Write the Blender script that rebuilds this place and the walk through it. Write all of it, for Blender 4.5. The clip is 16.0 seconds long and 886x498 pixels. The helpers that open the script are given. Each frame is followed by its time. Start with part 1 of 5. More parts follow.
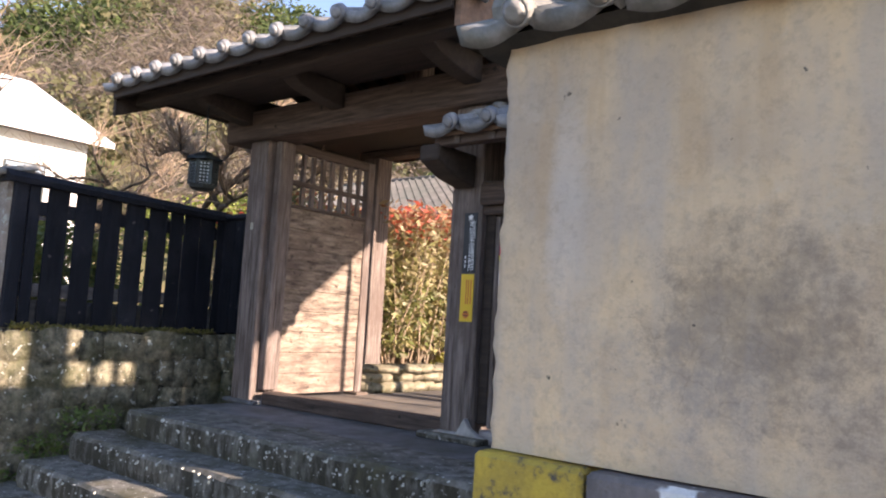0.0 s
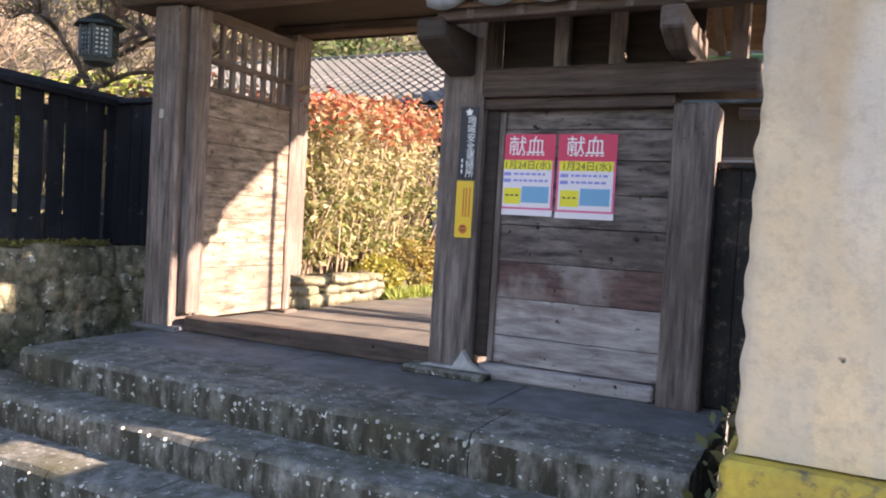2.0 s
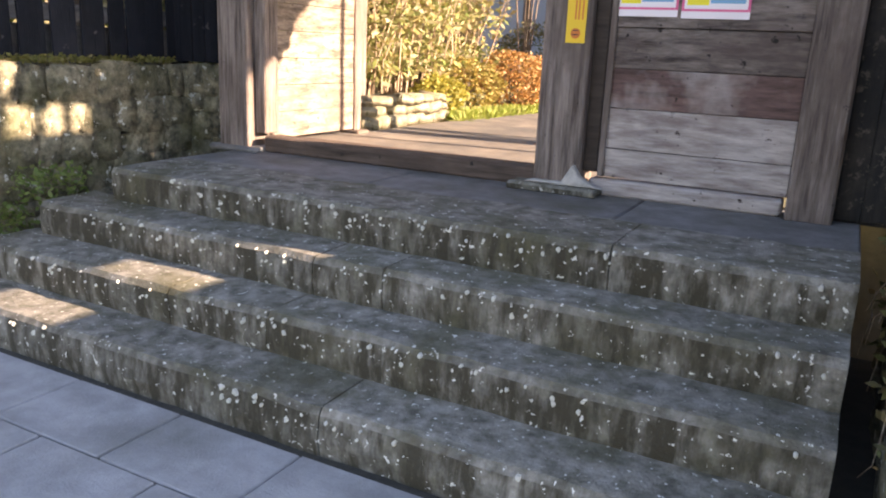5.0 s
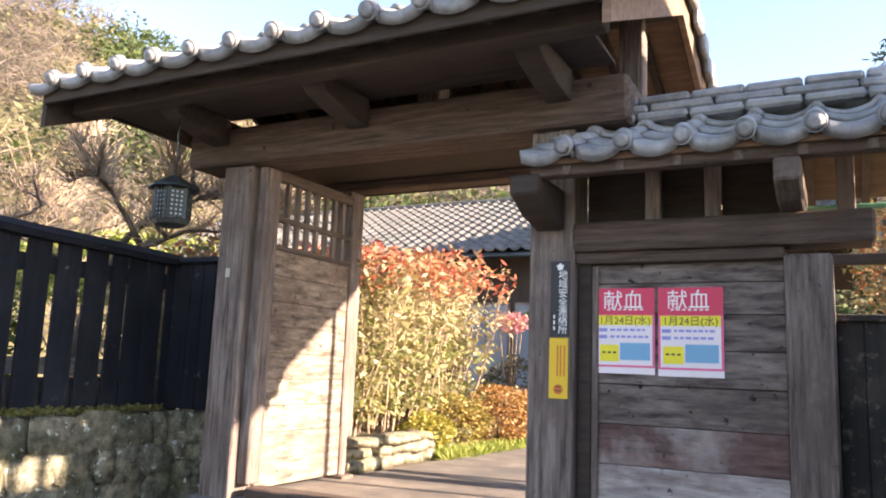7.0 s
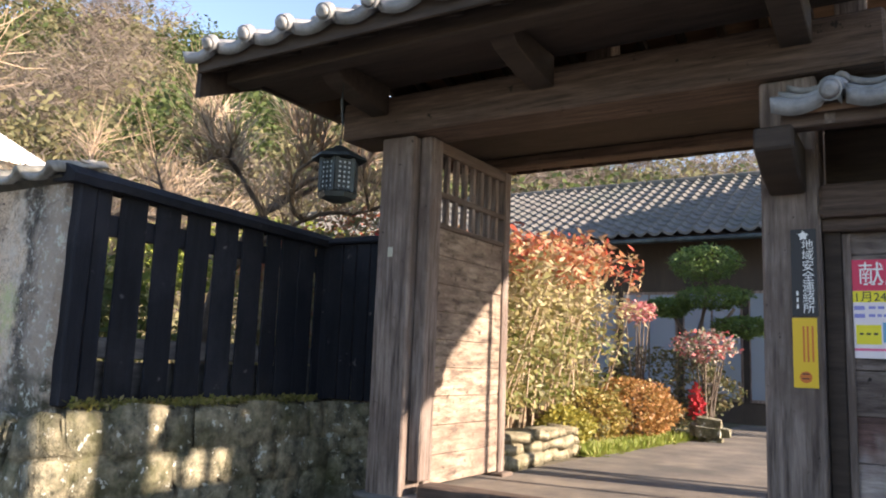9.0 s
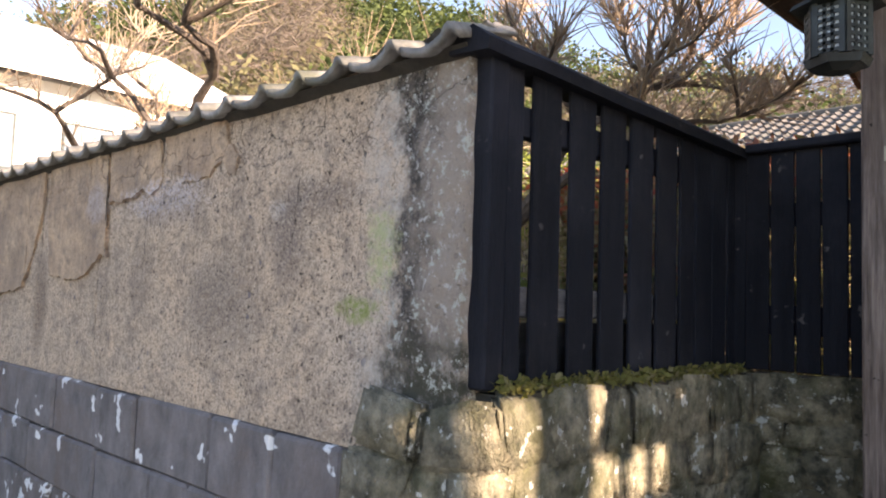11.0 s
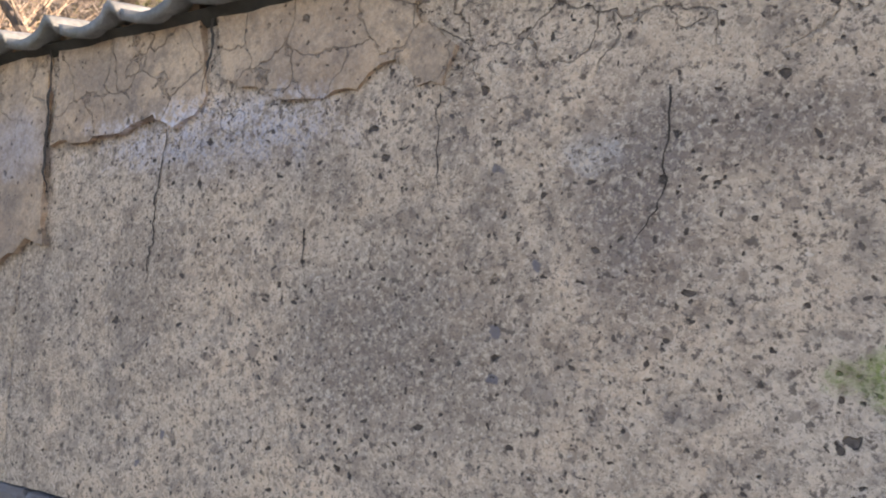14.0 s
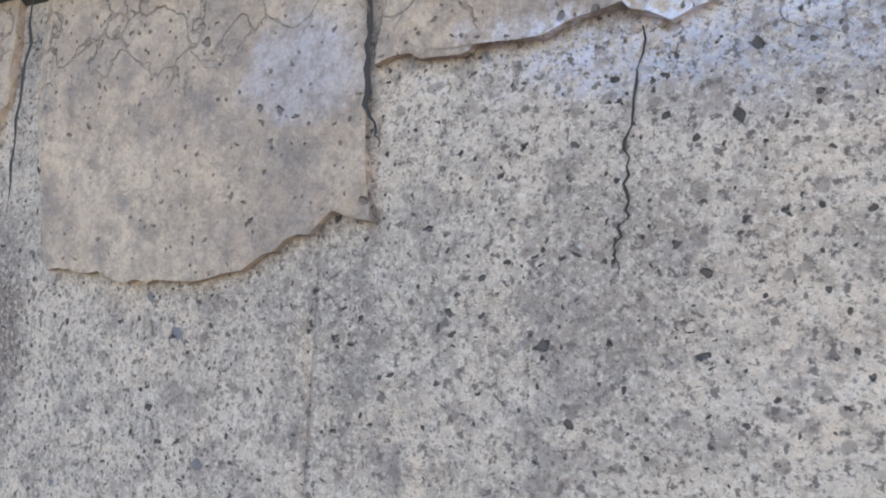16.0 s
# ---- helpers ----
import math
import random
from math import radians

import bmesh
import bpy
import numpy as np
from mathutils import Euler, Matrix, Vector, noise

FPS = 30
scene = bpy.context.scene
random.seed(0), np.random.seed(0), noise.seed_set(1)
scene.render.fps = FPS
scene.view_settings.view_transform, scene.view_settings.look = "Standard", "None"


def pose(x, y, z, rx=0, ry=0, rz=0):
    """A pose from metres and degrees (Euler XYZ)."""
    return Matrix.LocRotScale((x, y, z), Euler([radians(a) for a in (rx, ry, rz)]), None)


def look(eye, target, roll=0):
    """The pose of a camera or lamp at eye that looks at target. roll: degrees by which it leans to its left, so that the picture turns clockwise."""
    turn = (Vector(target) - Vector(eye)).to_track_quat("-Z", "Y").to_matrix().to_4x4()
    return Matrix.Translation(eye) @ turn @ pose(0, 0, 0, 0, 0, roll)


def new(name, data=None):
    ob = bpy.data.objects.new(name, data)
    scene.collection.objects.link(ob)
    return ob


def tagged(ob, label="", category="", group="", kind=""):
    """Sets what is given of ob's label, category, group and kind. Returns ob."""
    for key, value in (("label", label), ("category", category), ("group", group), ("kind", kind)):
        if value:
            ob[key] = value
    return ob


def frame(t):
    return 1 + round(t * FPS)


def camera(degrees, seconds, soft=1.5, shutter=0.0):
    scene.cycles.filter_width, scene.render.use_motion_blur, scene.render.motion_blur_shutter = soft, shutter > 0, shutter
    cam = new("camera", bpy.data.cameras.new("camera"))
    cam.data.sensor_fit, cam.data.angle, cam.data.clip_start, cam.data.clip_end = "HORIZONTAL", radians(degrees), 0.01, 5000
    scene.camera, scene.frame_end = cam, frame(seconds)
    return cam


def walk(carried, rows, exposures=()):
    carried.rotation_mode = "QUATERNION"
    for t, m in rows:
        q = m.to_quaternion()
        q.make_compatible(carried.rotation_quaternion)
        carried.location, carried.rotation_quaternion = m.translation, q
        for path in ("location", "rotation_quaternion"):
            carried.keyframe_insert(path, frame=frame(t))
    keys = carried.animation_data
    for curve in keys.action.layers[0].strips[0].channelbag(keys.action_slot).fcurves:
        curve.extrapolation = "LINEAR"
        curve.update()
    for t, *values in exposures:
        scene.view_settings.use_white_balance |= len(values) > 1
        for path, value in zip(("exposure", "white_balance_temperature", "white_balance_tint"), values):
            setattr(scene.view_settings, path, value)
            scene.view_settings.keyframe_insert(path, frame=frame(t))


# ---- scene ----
cam = camera(60.2, 16.0, soft=2.0)
METRES, EYE, TILT, LEAN, TURN = 9.0, 1.5, 0.0, 0.0, 38.9
ROWS = [
    (0.0, 0.0, 0.0, 0.0, -0.31, 5.51, -3.25),
    (0.5, -0.0203, 0.0216, -0.0003, -2.16, 2.33, -3.24),
    (1.0, -0.0471, 0.0574, 0.0041, -7.23, 1.93, -3.24),
    (1.5, -0.0772, 0.0819, 0.0092, -9.8, 0.04, -3.25),
    (2.0, -0.0914, 0.1022, 0.0108, -12.1, -2.06, -3.23),
    (2.5, -0.101, 0.1272, 0.0063, -12.8, -2.37, -3.1),
    (3.0, -0.125, 0.1287, -0.0078, -13.01, -2.97, -3.08),
    (3.5, -0.145, 0.1279, -0.0108, -11.63, -10.88, -2.98),
    (6.0, -0.1347, 0.1345, 0.0058, -10.55, -14.92, -2.13),
    (6.5, -0.136, 0.1335, 0.0122, -11.09, -4.48, -2.11),
    (7.0, -0.1378, 0.1325, 0.0168, -11.72, 8.83, -2.13),
    (7.5, -0.1432, 0.1332, 0.0163, -12.3, 18.71, -2.19),
    (8.0, -0.1552, 0.1384, 0.0126, -13.04, 19.99, -2.25),
    (8.5, -0.1778, 0.1709, 0.0052, -12.88, 15.58, -2.29),
    (9.0, -0.2077, 0.1985, 0.0078, -7.03, 8.36, -2.21),
    (9.5, -0.2489, 0.2322, 0.0117, -1.38, 5.64, -2.13),
    (12.0, -0.4009, 0.4372, 0.0037, 6.65, 4.22, -1.79),
    (12.5, -0.4323, 0.4663, 0.0076, 5.27, 4.37, -1.88),
    (13.0, -0.4619, 0.5004, 0.0066, 1.36, 4.61, -2.1),
    (13.5, -0.4896, 0.5266, 0.0068, -5.13, 4.8, -2.32),
    (14.0, -0.5219, 0.5511, 0.0112, -8.98, 4.95, -2.49),
    (14.5, -0.5492, 0.578, 0.0066, -11.63, 4.9, -2.5),
    (15.0, -0.5798, 0.6116, 0.0108, -12.37, 4.83, -2.52),
    (15.5, -0.6142, 0.6415, 0.0108, -12.32, 4.89, -2.57),
    (16.0, -0.6384, 0.6719, 0.0094, -12.22, 5.19, -2.76),
]
walk(cam, [(t, pose(0, 0, EYE, TILT, LEAN, TURN) @ pose(METRES * x, METRES * y, METRES * z, 90 + pitch, roll, yaw)) for t, x, y, z, yaw, pitch, roll in ROWS],
     exposures=((0.0, 1.32, 7300, 26), (0.6, 1.57, 7200, 25), (1.5, 1.8, 7500, 25), (3.0, 2.05, 7700, 26), (3.6, 2.1, 8000, 26), (6.0, 2.2, 9000, 28), (6.5, 1.95, 8300, 25), (6.9, 2.05, 7900, 24), (7.2, 2.2, 7700, 23), (7.5, 1.75, 7500, 19), (7.7, 1.3, 6900, 15), (8.0, 0.95, 6500, 11), (8.6, 0.85, 6600, 14), (9.0, 1.5, 7500, 20), (9.5, 1.5, 7200, 20), (12.0, 1.82, 8800, 30), (13.0, 1.78, 8400, 28), (14.2, 1.66, 7500, 24), (15.0, 2.02, 6900, 21), (16.0, 2.24, 6800, 20)))

# ---- light ----
SUN = Vector((1.0, 0.12, 0.34)).normalized()
world = bpy.data.worlds.new("sky")
scene.world = world
world.use_nodes = True
wn = world.node_tree
sky = wn.nodes.new("ShaderNodeTexSky")
sky.sky_type = "NISHITA"
sky.sun_disc = False
sky.sun_elevation = math.asin(SUN.z)
sky.sun_rotation = math.atan2(SUN.x, SUN.y)
sky.air_density, sky.dust_density, sky.ozone_density = 1.0, 0.2, 2.5
wn.links.new(sky.outputs[0], wn.nodes["Background"].inputs[0])
wn.nodes["Background"].inputs[1].default_value = 0.15
sun_data = bpy.data.lights.new("sun", "SUN")
sun_data.energy, sun_data.angle, sun_data.color = 6.0, radians(0.5), (1.0, 0.92, 0.78)
sun = new("sun", sun_data)
sun.matrix_world = look(SUN * 30, (0, 0, 0))


# ---- materials ----
def material(name, a, b, c=None, scale=4.0, stretch=(1, 1, 1), rough=0.8, bump=0.3, fine=60.0, vary=0.0, metal=0.0, spots=None, spot_scale=30.0, spot_cut=0.68, spot_soft=0.06, bump_size=0.01, streak=None):
    """Two colours mixed by grain, a third in large stains, spots in a fourth; relief from the same grain."""
    m = bpy.data.materials.new(name)
    m.use_nodes = True
    nt = m.node_tree
    n, l = nt.nodes, nt.links
    bsdf = n["Principled BSDF"]
    geo = n.new("ShaderNodeNewGeometry")
    mp = n.new("ShaderNodeMapping")
    mp.inputs["Scale"].default_value = stretch
    l.new(geo.outputs["Position"], mp.inputs["Vector"])

    def noise_of(sc, detail, vec):
        t = n.new("ShaderNodeTexNoise")
        t.inputs["Scale"].default_value, t.inputs["Detail"].default_value, t.inputs["Roughness"].default_value = sc, detail, 0.65
        l.new(vec, t.inputs["Vector"])
        return t.outputs["Fac"]

    def ramp(fac, lo, hi):
        r = n.new("ShaderNodeMapRange")
        r.inputs["From Min"].default_value, r.inputs["From Max"].default_value = lo, hi
        l.new(fac, r.inputs["Value"])
        return r.outputs["Result"]

    def mix(fac, x, y):
        k = n.new("ShaderNodeMix")
        k.data_type = "RGBA"
        l.new(fac, k.inputs["Factor"])
        for sock, v in ((k.inputs["A"], x), (k.inputs["B"], y)):
            if isinstance(v, tuple):
                sock.default_value = (*v, 1)
            else:
                l.new(v, sock)
        return k.outputs["Result"]

    grain = noise_of(scale, 8, mp.outputs["Vector"])
    small = noise_of(fine, 4, mp.outputs["Vector"])
    col = mix(ramp(grain, 0.35, 0.65), a, b)
    if c:
        big = noise_of(scale * 0.22, 5, geo.outputs["Position"])
        col = mix(ramp(big, 0.48, 0.68), col, c)
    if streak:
        # darkens upright faces by their normal, in tongues: moss and shade in one colour
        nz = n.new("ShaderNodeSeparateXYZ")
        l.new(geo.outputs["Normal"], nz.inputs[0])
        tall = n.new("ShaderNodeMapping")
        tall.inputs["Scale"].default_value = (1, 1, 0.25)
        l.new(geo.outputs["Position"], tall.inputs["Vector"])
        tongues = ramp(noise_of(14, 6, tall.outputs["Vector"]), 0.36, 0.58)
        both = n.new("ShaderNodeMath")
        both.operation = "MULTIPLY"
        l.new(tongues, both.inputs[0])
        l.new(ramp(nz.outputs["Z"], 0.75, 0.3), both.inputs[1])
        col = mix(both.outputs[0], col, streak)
    if spots:
        sp = noise_of(spot_scale, 3, geo.outputs["Position"])
        col = mix(ramp(sp, spot_cut, spot_cut + spot_soft), col, spots)
    hsv = n.new("ShaderNodeHueSaturation")
    l.new(col, hsv.inputs["Color"])
    add = n.new("ShaderNodeMath")
    add.operation = "MULTIPLY_ADD"
    l.new(small, add.inputs[0])
    add.inputs[1].default_value, add.inputs[2].default_value = 0.5, 0.75
    if vary:
        info = n.new("ShaderNodeObjectInfo")
        v2 = n.new("ShaderNodeMath")
        v2.operation = "MULTIPLY_ADD"
        l.new(info.outputs["Random"], v2.inputs[0])
        v2.inputs[1].default_value = vary
        l.new(add.outputs[0], v2.inputs[2])
        l.new(v2.outputs[0], hsv.inputs["Value"])
    else:
        l.new(add.outputs[0], hsv.inputs["Value"])
    l.new(hsv.outputs[0], bsdf.inputs["Base Color"])
    bsdf.inputs["Roughness"].default_value, bsdf.inputs["Metallic"].default_value = rough, metal
    if bump:
        s = n.new("ShaderNodeMath")
        s.operation = "ADD"
        l.new(grain, s.inputs[0])
        l.new(small, s.inputs[1])
        bp = n.new("ShaderNodeBump")
        bp.inputs["Strength"].default_value, bp.inputs["Distance"].default_value = bump, bump_size
        l.new(s.outputs[0], bp.inputs["Height"])
        l.new(bp.outputs[0], bsdf.inputs["Normal"])
    return m


def plain(name, col, rough=0.6, metal=0.0):
    m = bpy.data.materials.new(name)
    m.use_nodes = True
    b = m.node_tree.nodes["Principled BSDF"]
    b.inputs["Base Color"].default_value = (*col, 1)
    b.inputs["Roughness"].default_value, b.inputs["Metallic"].default_value = rough, metal
    return m


def leaf_material(name, cols, rough=0.55):
    """Leaf colours that differ from leaf to leaf."""
    m = bpy.data.materials.new(name)
    m.use_nodes = True
    n, l = m.node_tree.nodes, m.node_tree.links
    geo = n.new("ShaderNodeNewGeometry")
    r = n.new("ShaderNodeValToRGB")
    while len(r.color_ramp.elements) < len(cols):
        r.color_ramp.elements.new(0.5)
    for i, c in enumerate(cols):
        r.color_ramp.elements[i].position = i / (len(cols) - 1)
        r.color_ramp.elements[i].color = (*c, 1)
    l.new(geo.outputs["Random Per Island"], r.inputs["Fac"])
    b = n["Principled BSDF"]
    l.new(r.outputs[0], b.inputs["Base Color"])
    b.inputs["Roughness"].default_value = rough
    tr = n.new("ShaderNodeBsdfTranslucent")
    l.new(r.outputs[0], tr.inputs["Color"])
    mx = n.new("ShaderNodeMixShader")
    mx.inputs[0].default_value = 0.35
    l.new(b.outputs[0], mx.inputs[1])
    l.new(tr.outputs[0], mx.inputs[2])
    l.new(mx.outputs[0], n["Material Output"].inputs["Surface"])
    return m


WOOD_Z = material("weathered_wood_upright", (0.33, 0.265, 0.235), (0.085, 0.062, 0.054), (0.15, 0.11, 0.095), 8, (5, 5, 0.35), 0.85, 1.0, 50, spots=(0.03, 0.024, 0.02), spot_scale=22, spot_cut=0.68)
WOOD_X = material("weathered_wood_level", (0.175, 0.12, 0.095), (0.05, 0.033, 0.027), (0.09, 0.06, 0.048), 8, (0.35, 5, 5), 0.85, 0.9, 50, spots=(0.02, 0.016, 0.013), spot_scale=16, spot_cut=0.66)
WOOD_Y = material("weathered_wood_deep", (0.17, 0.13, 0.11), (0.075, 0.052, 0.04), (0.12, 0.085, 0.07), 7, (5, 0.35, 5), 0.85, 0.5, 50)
DOOR_X = material("worn_door_boards", (0.30, 0.245, 0.22), (0.055, 0.04, 0.036), (0.12, 0.085, 0.075), 7, (0.6, 5, 3.5), 0.85, 1.0, 45, vary=0.2, spots=(0.02, 0.016, 0.014), spot_scale=20, spot_cut=0.64)
DOOR_PALE = material("bleached_door_boards", (0.58, 0.53, 0.51), (0.26, 0.21, 0.20), (0.15, 0.09, 0.08), 6, (0.6, 5, 4), 0.88, 0.9, 40, spots=(0.05, 0.035, 0.03), spot_scale=22, spot_cut=0.66)
DOOR_RED = material("rust_stained_boards", (0.22, 0.13, 0.115), (0.085, 0.05, 0.045), (0.52, 0.46, 0.44), 6, (0.6, 5, 4), 0.88, 0.9, 40, spots=(0.03, 0.022, 0.02), spot_scale=22, spot_cut=0.66)
LEAF_Y = material("gate_leaf_boards", (0.36, 0.285, 0.225), (0.085, 0.06, 0.048), (0.16, 0.11, 0.09), 7, (5, 0.7, 3.5), 0.85, 0.9, 40, vary=0.25, spots=(0.06, 0.045, 0.036), spot_scale=18, spot_cut=0.6, spot_soft=0.1)
# deep brown shared by the roof timbers and other dark boards
DARK_WOOD = material("dark_roof_timber", (0.06, 0.042, 0.034), (0.025, 0.018, 0.014), (0.04, 0.028, 0.022), 6, (0.5, 4, 4), 0.85, 0.4, 40)
SOFFIT = material("brown_soffit_boards", (0.26, 0.16, 0.11), (0.15, 0.09, 0.06), None, 6, (0.5, 4, 4), 0.8, 0.4, 40)
BLACK_WOOD = material("black_tarred_boards", (0.005, 0.0065, 0.011), (0.010, 0.012, 0.018), (0.02, 0.022, 0.03), 6, (4, 4, 0.3), 0.75, 0.7, 40, vary=0.4, spots=(0.07, 0.07, 0.075), spot_scale=9, spot_cut=0.67)
GREY_RAIL = material("grey_weathered_rail", (0.13, 0.13, 0.135), (0.05, 0.05, 0.055), (0.03, 0.03, 0.035), 8, (3, 0.5, 3), 0.8, 0.8, 50)
BLACK_WOOD.node_tree.nodes["Principled BSDF"].inputs["Specular IOR Level"].default_value = 0.2
WORN_BLACK = material("worn_black_boards", (0.012, 0.012, 0.013), (0.03, 0.027, 0.025), (0.085, 0.07, 0.06), 7, (4, 4, 0.35), 0.75, 0.9, 40, spots=(0.12, 0.10, 0.085), spot_scale=22, spot_cut=0.58, spot_soft=0.08)
# streak holds the risers' moss and their shade in one dark brown
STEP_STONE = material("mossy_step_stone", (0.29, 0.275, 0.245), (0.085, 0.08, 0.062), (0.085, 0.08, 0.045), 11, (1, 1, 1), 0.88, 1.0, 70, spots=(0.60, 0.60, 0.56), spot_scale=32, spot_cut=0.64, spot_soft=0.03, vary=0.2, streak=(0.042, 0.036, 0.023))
PLATFORM = material("dark_platform_stone", (0.20, 0.20, 0.205), (0.12, 0.118, 0.115), (0.085, 0.088, 0.065), 7, (1, 1, 1), 0.8, 0.6, 70, vary=0.15)
RUBBLE = material("mossy_rubble", (0.29, 0.26, 0.185), (0.045, 0.045, 0.032), (0.06, 0.062, 0.025), 12, (1, 1, 1), 0.9, 1.0, 45, vary=0.4, spots=(0.45, 0.46, 0.42), spot_scale=15, spot_cut=0.61, bump_size=0.025)
MORTAR = material("dark_joint", (0.06, 0.055, 0.045), (0.035, 0.035, 0.03), None, 12, rough=0.95)
BASE_STONE = material("grey_plinth_stone", (0.19, 0.175, 0.175), (0.095, 0.09, 0.092), (0.13, 0.105, 0.095), 6, (1, 1, 0.6), 0.85, 0.9, 60, vary=0.25, spots=(0.6, 0.62, 0.63), spot_scale=4.5, spot_cut=0.62, spot_soft=0.02)
TILE = material("grey_roof_tile", (0.27, 0.275, 0.29), (0.15, 0.155, 0.165), (0.11, 0.115, 0.105), 9, (1, 1, 1), 0.42, 0.3, 60, vary=0.35, spots=(0.4, 0.41, 0.4), spot_scale=18, spot_cut=0.7)
OLD_TILE = material("weathered_coping_tile", (0.23, 0.225, 0.215), (0.11, 0.11, 0.10), (0.085, 0.09, 0.06), 9, (1, 1, 1), 0.6, 0.5, 60, vary=0.35)
PAVE = material("street_paving", (0.34, 0.34, 0.35), (0.23, 0.23, 0.235), (0.18, 0.18, 0.175), 5, (1, 1, 1), 0.85, 0.5, 80, vary=0.12)
EARTH = material("earth", (0.17, 0.14, 0.10), (0.09, 0.08, 0.05), (0.07, 0.09, 0.03), 1.2, rough=0.95, bump=0.6, fine=30)
PATH = material("dark_garden_path", (0.24, 0.205, 0.17), (0.12, 0.105, 0.095), (0.08, 0.08, 0.078), 3, rough=0.8, bump=0.6, fine=50)
WHITE_WALL = material("white_plaster", (0.8, 0.79, 0.77), (0.7, 0.69, 0.67), None, 3, rough=0.8, bump=0.1)
IRON = material("dark_bronze", (0.05, 0.06, 0.062), (0.03, 0.035, 0.037), (0.07, 0.09, 0.09), 12, rough=0.55, metal=0.6, bump=0.3)
BARK = material("grey_bark", (0.13, 0.10, 0.08), (0.055, 0.042, 0.034), (0.19, 0.155, 0.125), 9, (3, 3, 0.6), 0.9, 0.7, 40)
TWIG = material("pale_twig", (0.36, 0.27, 0.19), (0.22, 0.15, 0.10), (0.42, 0.34, 0.26), 5, rough=0.85, bump=0.2)


# ---- mesh helpers ----
def to_ob(name, bm, mat, parent=None, label="", smooth=False):
    me = bpy.data.meshes.new(name)
    bm.to_mesh(me)
    bm.free()
    me.materials.append(mat)
    if smooth:
        me.shade_smooth()
    ob = new(name, me)
    if parent:
        ob.parent = parent
    if label:
        ob["label"] = label
    return ob


def part(name, bm, mat, parent, label="", smooth=False):
    return to_ob(name, bm, mat, parent, label, smooth)


def raw(name, verts, faces, mat, parent=None, smooth=False, label=""):
    me = bpy.data.meshes.new(name)
    me.from_pydata([tuple(v) for v in verts], [], [tuple(f) for f in faces])
    me.update()
    me.materials.append(mat)
    if smooth:
        me.shade_smooth()
    ob = new(name, me)
    if parent:
        ob.parent = parent
    if label:
        ob["label"] = label
    return ob


def thing(name, label, category, group="", kind="", at=(0, 0, 0)):
    ob = new(name)
    ob.location = at
    return tagged(ob, label, category, group, kind)


def block(bm, x0, x1, y0, y1, z0, z1, bevel=0.0, jitter=0.0, segs=1):
    """Adds a box to bm, edges bevelled, corners a little uneven."""
    r = bmesh.ops.create_cube(bm, size=1)
    for v in r["verts"]:
        v.co = Vector((x0 + (v.co.x + 0.5) * (x1 - x0), y0 + (v.co.y + 0.5) * (y1 - y0), z0 + (v.co.z + 0.5) * (z1 - z0)))
        if jitter:
            v.co += Vector([random.uniform(-jitter, jitter) for _ in range(3)])
    if bevel:
        es = {e for v in r["verts"] for e in v.link_edges}
        bmesh.ops.bevel(bm, geom=list(es), offset=bevel, segments=segs, affect="EDGES")
    return bm


def box(name, x0, x1, y0, y1, z0, z1, mat, parent=None, bevel=0.006, jitter=0.0, label="", segs=1):
    return to_ob(name, block(bmesh.new(), x0, x1, y0, y1, z0, z1, bevel, jitter, segs), mat, parent, label)


def prism(name, poly, axis, c0, c1, mat, parent=None, label="", bevel=0.0):
    """A polygon in the two other axes, drawn out along axis from c0 to c1."""
    bm = bmesh.new()
    put = {"x": lambda p, c: (c, p[0], p[1]), "y": lambda p, c: (p[0], c, p[1]), "z": lambda p, c: (p[0], p[1], c)}[axis]
    a = [bm.verts.new(put(p, c0)) for p in poly]
    b = [bm.verts.new(put(p, c1)) for p in poly]
    bm.faces.new(a)
    bm.faces.new(b)
    for i in range(len(poly)):
        j = (i + 1) % len(poly)
        bm.faces.new((a[i], a[j], b[j], b[i]))
    bmesh.ops.recalc_face_normals(bm, faces=bm.faces)
    if bevel:
        bmesh.ops.bevel(bm, geom=list(bm.edges), offset=bevel, segments=1, affect="EDGES")
    return to_ob(name, bm, mat, parent, label)


def tube_mesh(paths, sides=6):
    """Vertices and faces of tapered tubes; each path is a list of (point, radius)."""
    vs, fs = [], []
    for path in paths:
        base = len(vs)
        for i, (p, r) in enumerate(path):
            p = Vector(p)
            d = Vector(path[min(i + 1, len(path) - 1)][0]) - Vector(path[max(i - 1, 0)][0])
            q = d.to_track_quat("Z", "Y") if d.length > 1e-9 else Euler((0, 0, 0)).to_quaternion()
            for k in range(sides):
                a = 2 * math.pi * k / sides
                vs.append(p + q @ Vector((r * math.cos(a), r * math.sin(a), 0)))
        for i in range(len(path) - 1):
            for k in range(sides):
                k2 = (k + 1) % sides
                fs.append((base + i * sides + k, base + i * sides + k2, base + (i + 1) * sides + k2, base + (i + 1) * sides + k))
        fs.append(tuple(base + (len(path) - 1) * sides + k for k in range(sides)))
    return vs, fs


